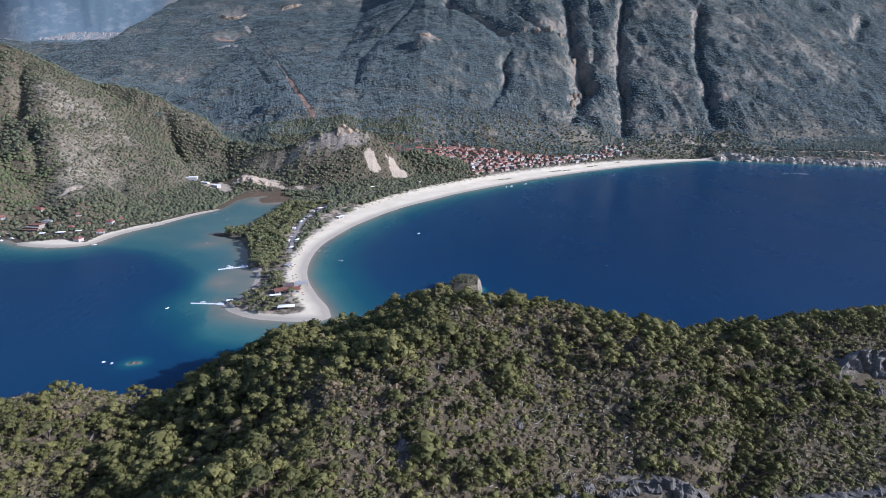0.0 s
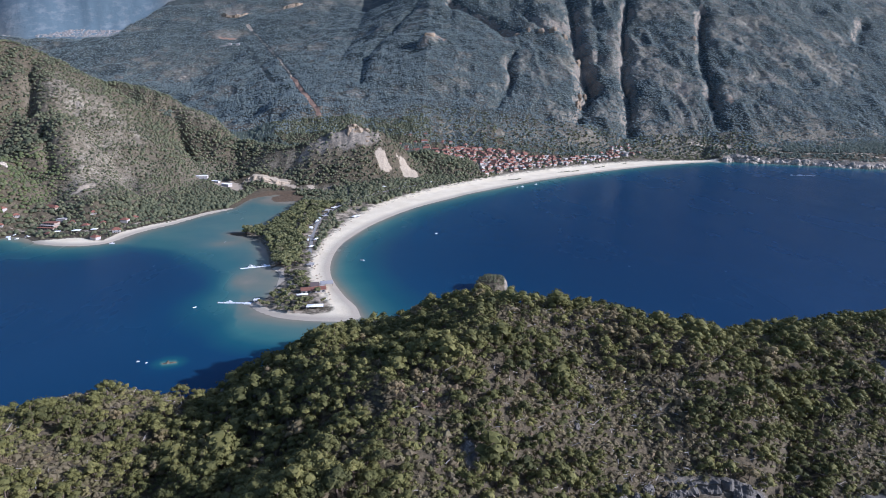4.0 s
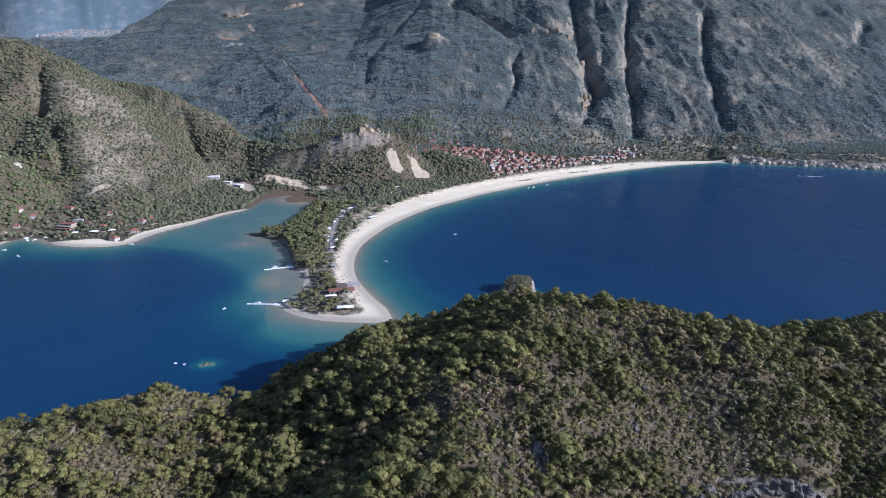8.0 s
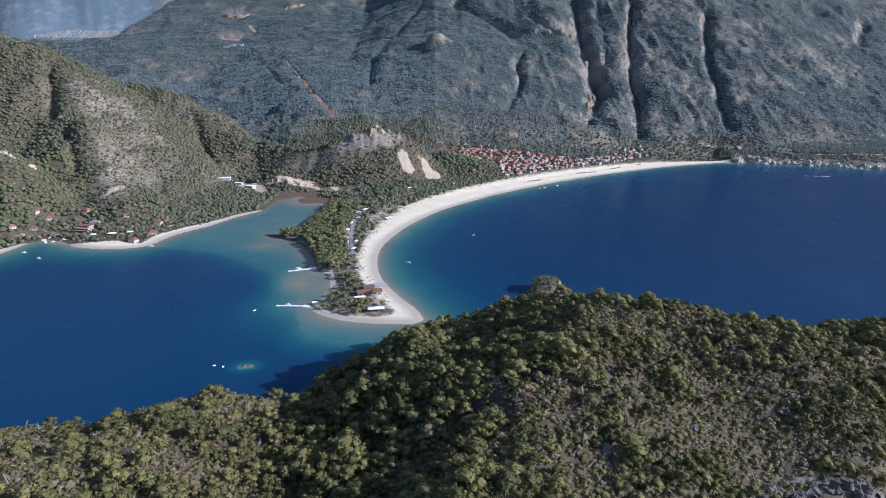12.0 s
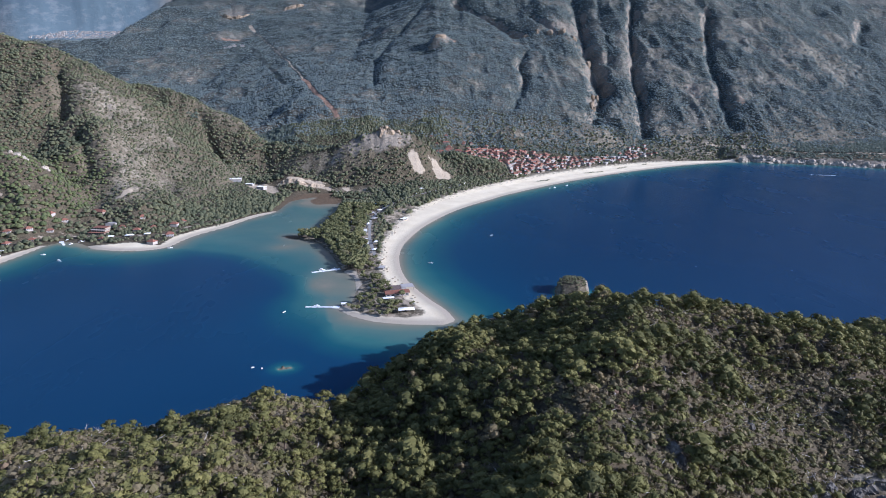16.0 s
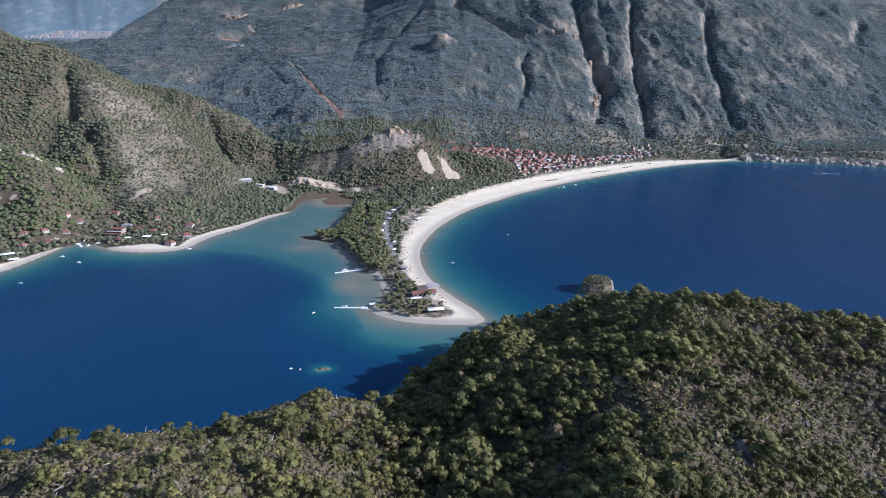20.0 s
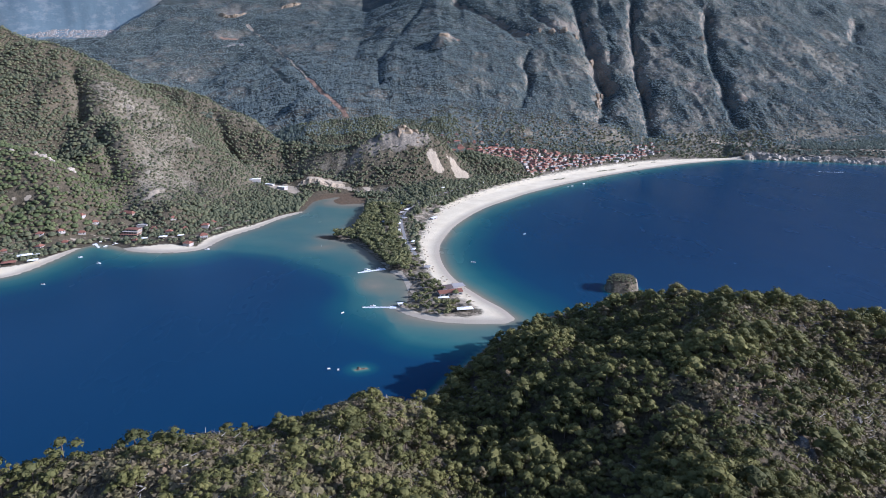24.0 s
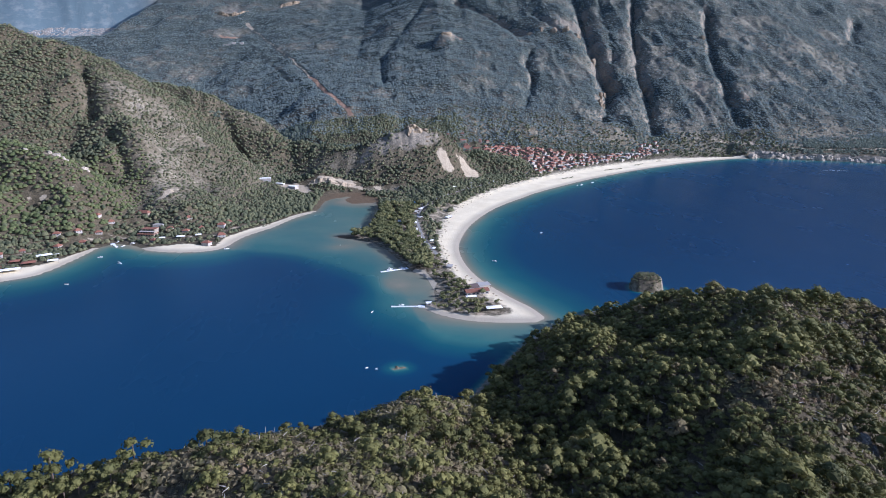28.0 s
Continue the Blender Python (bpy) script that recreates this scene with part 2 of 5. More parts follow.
def inside(X, Y, loop):
    odd = np.zeros(X.shape, bool)
    for a, b in zip(loop, np.roll(loop, -1, axis=0)):
        if a[1] != b[1]:
            cross = ((a[1] > Y) != (b[1] > Y)) & (X < (b[0] - a[0]) * (Y - a[1]) / (b[1] - a[1]) + a[0])
            odd ^= cross
    return odd


def shore_distance(X, Y, loop):
    d, _ = line_distance(X, Y, np.vstack([loop, loop[:1]]))
    return np.where(inside(X, Y, loop), d, -d)


# the bay's long beach, from the tip of the spit to its far end
BEACH = [(-110, 545), (-119, 575), (-137, 609), (-161, 668), (-173, 730), (-175, 796), (-166, 858), (-137, 958), (-80, 1078),
         (-7, 1181), (49, 1253), (210, 1419), (402, 1580), (619, 1728), (808, 1817)]
CLIFF_COAST = [(850, 1812), (885, 1832), (925, 1800), (1036, 1768), (1100, 1748), (1190, 1697), (1283, 1695), (1500, 1600), (1900, 1450), (3000, 1250)]
LAGOON_COAST = [(-1300, 420), (-1000, 480), (-850, 570), (-760, 640), (-719, 679), (-690, 705), (-680, 772), (-677, 821), (-665, 843), (-633, 832),
                (-598, 803), (-542, 796), (-506, 815), (-493, 877), (-462, 936), (-437, 1008), (-410, 1056), (-405, 1150), (-370, 1200)]
SPIT_COAST = [(-310, 1180), (-301, 1044), (-309, 947), (-318, 893), (-352, 880), (-350, 868), (-306, 846), (-291, 825), (-265, 767), (-248, 712), (-230, 687), (-222, 655),
              (-219, 614), (-222, 592), (-234, 583), (-219, 561), (-192, 544), (-158, 536), (-122, 535)]
MAIN_LOOP = np.vstack([curve(BEACH), curve(CLIFF_COAST), [(5600, 900), (5600, 5600), (-5600, 5600), (-5600, 300)], curve(LAGOON_COAST), curve(SPIT_COAST)])
HEAD_LOOP = curve([(-110, 525), (-150, 478), (-190, 418), (-215, 380), (-250, 372), (-310, 345), (-390, 300), (-480, 270), (-560, 220), (-600, 120), (-560, 0),
                   (-420, -110), (-200, -160), (20, -130), (70, 40), (66, 150), (100, 212), (150, 232), (210, 236), (300, 230), (450, 225), (650, 260), (900, 330),
                   (900, 560), (650, 570), (450, 560), (330, 535), (220, 500), (120, 520), (60, 560), (0, 575), (-60, 560)], 3, True)
ISLET_LOOP = curve([(8, 622), (24, 614), (39, 617), (46, 628), (43, 642), (28, 648), (12, 640)], 3, True)
SHOAL_LOOP = curve([(-262, 444), (-257, 442), (-251, 445), (-253, 449), (-260, 449)], 3, True)

RIDGES = [  # line of the crest, fall of its flanks, roundness of the crest
    (curve([(-150, 60, 78), (-105, 150, 66), (-78, 215, 61), (-52, 265, 65), (-18, 330, 72), (14, 378, 74), (0, 420, 64), (-14, 460, 45), (6, 520, 24), (12, 556, 9)]), 0.62, 14),
    (curve([(14, 378, 74), (74, 392, 68), (130, 375, 60), (185, 390, 46), (250, 408, 44), (330, 425, 46), (450, 430, 50), (700, 430, 48)]), 0.56, 14),
    (curve([(-150, 60, 78), (-215, 140, 74), (-275, 195, 70), (-335, 230, 67), (-420, 236, 50), (-520, 200, 32)]), 0.52, 14),
    (curve([(-275, 195, 70), (-262, 250, 56), (-252, 310, 42), (-240, 352, 26)]), 0.55, 12),
    (curve([(-30, 310, 70), (-70, 345, 55), (-104, 345, 49), (-110, 400, 39), (-110, 450, 24)]), 0.6, 12),
    (curve([(-60, 290, 66), (-104, 318, 54), (-140, 322, 36), (-165, 325, 18)]), 0.6, 10),
    (curve([(-85, 200, 60), (-130, 225, 44), (-165, 265, 28), (-190, 300, 17), (-205, 350, 6)]), 0.4, 12),
]
FAR_RIDGES = [
    (curve([(-3400, 1700, 520), (-1900, 1500, 430), (-1250, 1420, 348), (-1050, 1395, 314), (-960, 1385, 282), (-895, 1363, 250), (-810, 1220, 165), (-720, 1100, 95), (-641, 1012, 45), (-590, 940, 12)]), 0.70, 20),
    (curve([(-1900, 900, 300), (-1100, 1040, 165), (-900, 1000, 120), (-820, 984, 98), (-740, 935, 38)]), 0.6, 16),
    (curve([(-1000, 1560, 235), (-800, 1530, 200), (-703, 1513, 169), (-580, 1475, 112), (-470, 1430, 72)]), 0.78, 16),
    (curve([(-470, 1420, 66), (-385, 1385, 80), (-300, 1372, 98), (-250, 1386, 112), (-212, 1392, 114), (-180, 1398, 102), (-150, 1398, 74), (-120, 1390, 36)]), 1.0, 20),
    (curve([(-150, 1450, 52), (-60, 1450, 48), (-5, 1462, 44), (35, 1475, 28)]), 0.75, 14),
    (curve([(-475, 1292, 17), (-430, 1288, 25), (-385, 1286, 22), (-330, 1280, 13)]), 0.62, 7),
    (curve([(-3600, 3550, 420), (-2700, 3520, 440), (-2150, 3470, 425), (-1750, 3420, 440), (-1400, 3300, 420)]), 0.34, 60),
    (curve([(-1900, 2500, 330), (-1500, 2350, 250), (-1150, 2250, 160)]), 0.36, 40),
]
SHELF_EDGE = curve([(-700, 838), (-590, 800), (-490, 808), (-400, 788), (-310, 712), (-257, 640), (-240, 560), (-214, 502), (-150, 490), (-90, 505)])
GULLIES = [  # down the great slope: line, width, depth
    (curve([(590, 3150), (583, 2977), (552, 2732), (540, 2561), (547, 2371), (497, 2197), (428, 2040)]), 30, 60),
    (curve([(840, 3100), (818, 2927), (754, 2654), (705, 2456), (662, 2250), (625, 2068), (607, 1996)]), 22, 46),
    (curve([(10, 3150), (59, 3041), (169, 2896), (245, 2753), (262, 2720)]), 30, 50),
    (curve([(360, 2900), (396, 2765), (445, 2640)]), 16, 26),
    (curve([(1140, 2830), (1082, 2687), (1018, 2500), (986, 2370), (968, 2252), (940, 2131), (925, 2040)]), 22, 40),
    (curve([(263, 2510), (233, 2364), (211, 2228), (177, 2086), (165, 2040)]), 16, 26),
    (curve([(-150, 3200), (-184, 3045), (-267, 2758), (-331, 2529), (-316, 2218)]), 18, 13),
    (curve([(1979, 2963), (1867, 2821), (1816, 2732)]), 24, 34),
    (curve([(690, 3060), (668, 2860), (640, 2640), (600, 2480)]), 18, 20),
]


HILL_GULLIES = [
    (curve([(-925, 1340), (-909, 1314), (-885, 1268), (-850, 1205)]), 9, 20),
    (curve([(-800, 1150), (-774, 1120), (-740, 1067)]), 10, 16),
    (curve([(-690, 1485), (-681, 1471), (-647, 1424), (-608, 1367), (-590, 1340)]), 10, 20),
    (curve([(-1200, 1330), (-1090, 1200), (-980, 1080), (-890, 960), (-800, 890)]), 16, 18),
    (curve([(-780, 1240), (-690, 1170), (-600, 1090), (-540, 1030)]), 18, 14),
    (curve([(-520, 1440), (-500, 1370), (-470, 1310)]), 18, 16),
]


def softmax(a, b, k):
    return 0.5 * (a + b + np.sqrt((a - b) ** 2 + k * k))


def ridge_height(X, Y, ridges, start=-60.0):
    """The highest of all the flanks that fall from the crests."""
    h = np.full(X.shape, start)
    for line, fall, rounded in ridges:
        one = np.full(X.shape, start)
        for a, b in zip(line[:-1], line[1:]):
            dx, dy = b[0] - a[0], b[1] - a[1]
            s = np.clip(((X - a[0]) * dx + (Y - a[1]) * dy) / max(dx * dx + dy * dy, 1e-9), 0, 1)
            d2 = (X - a[0] - s * dx) ** 2 + (Y - a[1] - s * dy) ** 2
            one = np.maximum(one, a[2] + s * (b[2] - a[2]) - fall * (np.sqrt(d2 + rounded * rounded) - rounded))
        h = softmax(h, one, 6.0)
    return h


FOOT_X = (-3000, -1100, -450, -84, 300, 430, 565, 858, 1005, 1422, 1960, 3000)
FOOT_Y = (2100, 2060, 1470, 1605, 1720, 1770, 1830, 1865, 1825, 1860, 2050, 2150)
FALL_X = (-3000, -1100, -450, -84, 300, 430, 565, 858, 1960, 3000)
FALL_S = (0.30, 0.38, 0.29, 0.42, 0.457, 0.514, 0.54, 0.59, 0.60, 0.55)


def mountain(X, Y):
    wx = X + 20 * fbm(X, Y, 115, 4, 5)
    up = np.maximum(Y - np.interp(X, FOOT_X, FOOT_Y), 0)
    h = np.interp(X, FALL_X, FALL_S) * np.maximum(np.sqrt(up * up + 1600) - 40, 0)
    grow = smooth(0, 260, up)
    h = h + grow * ((9 + 5 * smooth(100, 420, X)) * fbm(wx, Y * 0.45, 210, 4, 11, True) + 17 * fbm(X, Y, 140, 5, 23) + (7 + 5 * smooth(150, 500, X)) * fbm(X, Y * 0.8, 62, 4, 29, True))
    for line, width, depth in GULLIES:
        d, _ = line_distance(wx, Y, line)
        d = np.abs(d + 0.55 * width * fbm(X, Y, 85, 4, 13))
        h = h - grow * depth * (1 + 0.45 * fbm(X, Y, 210, 3, 17)) * np.exp(-(d / width) ** 1.5)
    d, _ = line_distance(X, Y, np.array([(-95, 2520), (-70, 2545)], float))
    h = h + 42 * np.exp(-(d / 34) ** 2)
    h = h - 1.0 * np.maximum(-(X + 1800), 0) * smooth(2300, 3200, Y)
    far = 487 + 0.44 * (Y - 4500) + 1.5 * np.maximum(Y - 4730, 0) + 70 * fbm(X, Y, 320, 5, 31) * smooth(4720, 4850, Y)
    return np.where(Y > 4250, np.maximum(h, far * smooth(4250, 4560, Y)), h)


def hill_country(X, Y):
    """The hills behind the lagoon, with the bare crag."""
    hills = ridge_height(X, Y, FAR_RIDGES) + 9 * fbm(X, Y, 75, 5, 41) + 16 * fbm(X, Y, 170, 4, 43, True) + 6 * fbm(X, Y, 58, 4, 49, True)
    for line, width, depth in HILL_GULLIES:
        d, _ = line_distance(X, Y, line)
        d = np.abs(d + 0.5 * width * fbm(X, Y, 70, 3, 45))
        hills = hills - depth * (1 + 0.4 * fbm(X, Y, 120, 2, 46)) * np.exp(-(d / width) ** 1.4)
    crag = np.exp(-(((X + 270) / 130) ** 2 + ((Y - 1375) / 60) ** 2))
    return hills + crag * 10 * fbm(X, Y, 52, 4, 47, True)


def headland(X, Y):
    """The wooded headland in front, the islet and the shoal."""
    hd = shore_distance(X, Y, HEAD_LOOP)
    top = ridge_height(X, Y, RIDGES) + 3.2 * fbm(X, Y, 60, 4, 53)
    top = top - 13 * np.exp(-(line_distance(X, Y, np.array([(148, 250), (182, 298), (204, 350)], float))[0] / 15) ** 2)
    edge = 1.15 * hd + 5 * fbm(X, Y, 30, 3, 59) * smooth(0, 14, hd)
    head = np.where(hd > 0, 0.5 * (top + edge - np.sqrt((top - edge) ** 2 + 36)), hd * 1.6)
    head = np.where(hd > 0, np.maximum(head, 0.4 * np.minimum(hd, 6)), head)
    idist = shore_distance(X, Y, ISLET_LOOP)
    islet = np.where(idist > 0, 13.0 * smooth(-1, 3.0, idist) + 2.0 * smooth(1, 12, idist) + 1.4 * fbm(X, Y, 12, 3, 61), idist * 1.6)
    sh = shore_distance(X, Y, SHOAL_LOOP)
    shoal = np.where(sh > 0, 0.25 + 0.2 * sh, sh * 0.6 - 4.2)
    return np.maximum(head, np.maximum(islet, shoal))


def land(X, Y):
    """Height of the ground over the sea, metres, with the seabed below."""
    X, Y = np.asarray(X, float), np.asarray(Y, float)
    # mainland, beach and spit
    sd = shore_distance(X, Y, MAIN_LOOP)
    low = np.where(sd > 0, 2.6 * (1 - np.exp(-sd / 22)) + 0.14 * np.maximum(sd - 60, 0), 0)
    low = np.minimum(low, 20 + 0.06 * np.maximum(low - 20, 0) + 0.055 * np.maximum(sd - 60, 0))
    rocky = smooth(800, 870, X) * smooth(1500, 1600, Y)
    low = low + rocky * (sd > 0) * (17 * smooth(0, 16, sd + 9 * fbm(X, Y, 40, 3, 71)) + 12 * smooth(20, 90, sd))
    hills, m = np.full(X.shape, -60.0), np.zeros(X.shape)
    k = (Y > 450) & (X < 700)
    hills[k] = hill_country(X[k], Y[k])
    k = Y > 1440
    m[k] = mountain(X[k], Y[k])
    high = softmax(hills, m, 12.0)
    main = np.where(high > low, low + (high - low) * smooth(2, 70, sd), low)
    # seabed: it falls fast outside the beach, and the lagoon has a pale shelf along the spit
    open_sea = 30 * (1 - np.exp(np.minimum(sd, 0) / 185))
    edge, _ = line_distance(X, Y, SHELF_EDGE)
    shelf = inside(X, Y, np.vstack([SHELF_EDGE, [(-60, 560), (-60, 1300), (-700, 1300)]]))
    inner = np.where(shelf, 0.3 + np.minimum(-0.07 * sd, 1.7 + 1.2 * smooth(70, 0, edge)) + 0.5 * fbm(X, Y, 60, 3, 67), np.minimum(3.2 + 0.2 * edge, 17))
    bank = 0.85 * np.exp(-(((X + 262) / 30) ** 2 + ((Y - 655) / 60) ** 2)) + 0.7 * np.exp(-(((X + 335) / 38) ** 2 + ((Y - 820) / 28) ** 2))
    inner = np.clip(np.minimum(inner, 0.4 - 0.13 * sd), 0.05, 28) * (1 - np.clip(bank, 0, 0.8))
    west = X < np.interp(Y, (400, 520, 560, 700, 900, 1100, 1300), (-60, -85, -160, -200, -230, -230, -200))
    deep = -np.where(west, np.where(Y < 545, np.minimum(inner, open_sea), inner), open_sea)
    reeds = 0.55 - 1.3 * (((X + 335) / 50) ** 2 + ((Y - 1165) / 62) ** 2) + 0.25 * fbm(X, Y, 30, 3, 69)
    deep = np.maximum(deep, np.minimum(reeds, 0.5))
    sea = np.where(sd > 0, main, deep)
    k = Y < 740
    sea[k] = np.maximum(sea[k], headland(X[k], Y[k]))
    return np.maximum(sea, -40.0)

# ---------------------------------------------------------------- meshes
def part(name, bm, material, parent=None, label=""):
    """Links a bmesh as one mesh object under a thing or a part."""
    me = bpy.data.meshes.new(name)
    bm.to_mesh(me)
    bm.free()
    if material is not None:
        me.materials.append(material)
    ob = new(name, me)
    ob.parent = parent
    return tagged(ob, label)


def mesh_from(name, verts, faces, material, attrs=None, smooth_faces=False):
    """A mesh out of arrays: verts (n, 3), faces (m, 3 or 4), point values by name."""
    verts, faces = np.asarray(verts, np.float32), np.asarray(faces, np.int32)
    me = bpy.data.meshes.new(name)
    me.vertices.add(len(verts))
    me.vertices.foreach_set("co", verts.ravel())
    k = faces.shape[1]
    me.loops.add(faces.size)
    me.loops.foreach_set("vertex_index", faces.ravel())
    me.polygons.add(len(faces))
    me.polygons.foreach_set("loop_start", np.arange(len(faces), dtype=np.int32) * k)
    me.polygons.foreach_set("use_smooth", np.full(len(faces), smooth_faces))
    for key, value in (attrs or {}).items():
        a = me.attributes.new(key, "FLOAT", "POINT")
        a.data.foreach_set("value", np.asarray(value, np.float32))
    me.update(calc_edges=True)
    me.materials.append(material)
    return me


def fan_grid(angles, radii, cx=-125.0, cy=0.0):
    """A round sheet: points, and its four-sided faces."""
    A, R = np.meshgrid(angles, radii)
    X, Y = cx + R * np.sin(A), cy + R * np.cos(A)
    n, m = len(radii), len(angles)
    i = np.arange(n - 1)[:, None] * m + np.arange(m)[None, :]
    j = np.arange(n - 1)[:, None] * m + (np.arange(m)[None, :] + 1) % m
    faces = np.stack([i, j, j + m, i + m], -1).reshape(-1, 4)
    return X.ravel(), Y.ravel(), faces[:, ::-1]


def sand_width(X, Y):
    w = (27, 25, 24, 25, 26, 27, 34, 50, 70, 78, 82, 86, 84, 70, 26)
    d, width = line_distance(X, Y, curve([(x, y, k) for (x, y), k in zip(BEACH, w)]))
    s1 = 1 - d / np.maximum(width, 1) / 2
    d, width = line_distance(X, Y, np.array([(-110, 545, 26), (-158, 536, 14), (-192, 544, 12), (-219, 561, 10), (-234, 583, 7), (-222, 655, 8), (-235, 700, 8)], float))
    s2 = 1 - d / width / 2
    d, width = line_distance(X, Y, np.array([(-800, 600, 26), (-719, 679, 34), (-685, 730, 27), (-681, 775, 15), (-678, 815, 8)], float))
    s3 = 1 - d / width / 2
    d, width = line_distance(X, Y, np.array([(-612, 810, 12), (-580, 800, 34), (-550, 798, 36), (-525, 803, 20), (-506, 815, 13), (-497, 865, 21), (-478, 905, 22), (-455, 950, 18), (-430, 1020, 13), (-412, 1054, 6)], float))
    s4 = 1 - d / width / 2
    return np.clip(np.maximum(np.maximum(s1, s2), np.maximum(s3, s4)), 0, 1)


def spot(X, Y, x, y, rx, ry, turn=0.0):
    c, s = math.cos(radians(turn)), math.sin(radians(turn))
    u, v = (X - x) * c + (Y - y) * s, -(X - x) * s + (Y - y) * c
    return np.exp(-((u / rx) ** 2 + (v / ry) ** 2))


def bare_ground(X, Y):
    ragged = 1 + 0.9 * fbm(X, Y, 26, 3, 36)
    b = spot(X, Y, -400, 1262, 62, 13, 4) + ragged * ( 0.85 * spot(X, Y, -166, 1334, 14, 20, 25) + 0.7 * spot(X, Y, -152, 1316, 16, 10) + 1.1 * spot(X, Y, -118, 1352, 18, 18, -10) + 1.1 * spot(X, Y, -98, 1340, 24, 12, 10)) + spot(X, Y, -480, 1240, 50, 16, -30)
    b = b + 0.8 * spot(X, Y, -300, 1250, 60, 8, 5) + 0.8 * spot(X, Y, 850, 1950, 90, 12, -8) + 0.55 * spot(X, Y, 905, 1925, 60, 14, -25) + 0.6 * spot(X, Y, 1250, 1786, 80, 9, -18) + 0.55 * spot(X, Y, 1430, 1716, 90, 9, -22) + 0.7 * np.exp(-(line_distance(X, Y, np.array([(880, 1940), (960, 1880), (1022, 1843), (1228, 1776), (1600, 1640)], float))[0] / 6) ** 2) + 0.9 * spot(X, Y, 480, 2690, 110, 9, 4) 
    b = b + 0.8 * spot(X, Y, -800, 908, 22, 4, 5) + 0.8 * spot(X, Y, -752, 930, 14, 4) + 0.7 * spot(X, Y, -650, 1005, 10, 45, -25) + 0.6 * spot(X, Y, -700, 885, 12, 3)
    b = b + 0.52 * np.exp(-(line_distance(X, Y, np.array([(-770, 760), (-735, 800), (-690, 870), (-640, 872), (-590, 862), (-540, 880), (-520, 925), (-480, 990)], float))[0] / 11) ** 2)
    d, _ = line_distance(X, Y, np.array([(-1100, 3470), (-1050, 3370)], float))
    e, _ = line_distance(X, Y, np.array([(-1100, 3470), (-895, 3060), (-610, 2400)], float))
    b = b + np.exp(-(d / 9) ** 2) + 0.62 * np.exp(-(e / 6) ** 2) + 0.5 * spot(X, Y, -1268, 3341, 90, 40) + 0.5 * spot(X, Y, -1160, 2700, 40, 70) + 0.45 * spot(X, Y, -330, 2900, 40, 50)
    return np.clip(b, 0, 1)


def red_ground(X, Y):
    d, _ = line_distance(X, Y, np.array([(-620, 2420), (-535, 2220), (-468, 2050), (-440, 1985), (-410, 1900)], float))
    return np.clip(np.exp(-(d / 9) ** 2) + 0.55 * spot(X, Y, 1000, 2160, 30, 44) + 0.8 * spot(X, Y, -1150, 3250, 90, 30) + 0.7 * spot(X, Y, -30, 2560, 40, 20), 0, 1)


def bald_slope(X, Y):
    """Where the hills behind the lagoon are dry and nearly treeless."""
    b = spot(X, Y, -800, 1290, 80, 70) + spot(X, Y, -720, 1255, 80, 65) + spot(X, Y, -690, 1130, 60, 80) + spot(X, Y, -645, 1030, 40, 60) + 0.7 * spot(X, Y, -620, 1130, 50, 60) + 0.6 * spot(X, Y, -640, 1500, 120, 40)
    b = b + 0.6 * spot(X, Y, -560, 1330, 40, 40) + 0.6 * spot(X, Y, -340, 1330, 90, 28) + 0.6 * spot(X, Y, -440, 1340, 60, 40) + 0.5 * spot(X, Y, -540, 1240, 50, 60)
    return np.clip(b * (0.9 + 0.9 * fbm(X, Y, 55, 4, 37)), 0, 1)


def mountain_cover(X, Y):
    """How densely the great slope is grown over: forest 1, bare stony ground 0."""
    c = 0.96 - 0.54 * smooth(60, 480, X) + 0.14 * smooth(900, 1300, X) + 1.05 * fbm(X, Y * 1.25, 190, 4, 97) + 0.75 * fbm(X + 0.4 * Y, Y, 52, 4, 94)
    gully = np.full(X.shape, 1e9)
    for line, width, _ in GULLIES:
        gully = np.minimum(gully, line_distance(X, Y, line)[0] / width)
    c = c + 0.45 * np.exp(-(gully / 1.6) ** 2)
    c = c + 0.35 * smooth(1200, 1700, X) - 0.3 * spot(X, Y, 760, 2420, 90, 260) - 0.3 * spot(X, Y, 1350, 2450, 260, 160, 20)
    for x, y, rx, ry in ((860, 2235, 40, 60), (560, 2550, 40, 90), (-84, 2537, 36, 34), (-1240, 3730, 90, 130), (-930, 3800, 110, 70), (-1160, 2700, 40, 70), (-330, 2900, 40, 50), (-1200, 3300, 120, 60)):
        c = c - 0.8 * spot(X, Y, x, y, rx, ry)
    return np.clip(c, 0, 1)


ANGLES = np.radians(np.concatenate([np.linspace(-54, 52, 700), np.linspace(52, 306, 50)[1:-1]]))
RADII = np.concatenate([np.linspace(0.5, 110, 10)[:-1], np.geomspace(110, 1900, 290)[:-1], np.arange(1900, 3400, 10.5), np.geomspace(3400, 5400, 50), [6000, 7200]])
GX, GY, GF = fan_grid(ANGLES, RADII)
GZ = land(GX, GY)
_rows = GZ.reshape(len(RADII), len(ANGLES))
STEEP = np.hypot(np.gradient(_rows, RADII, axis=0), np.gradient(_rows, np.arange(len(ANGLES)) * (ANGLES[1] - ANGLES[0]), axis=1) / RADII[:, None]).ravel()
SAND = sand_width(GX, GY)
_hd = shore_distance(GX, GY, HEAD_LOOP)
ROCK = np.clip((STEEP - 0.85) * 1.0, 0, 0.75) * smooth(1750, 1900, GY) + 1.0 * spot(GX, GY, -245, 1366, 95, 36, 8)
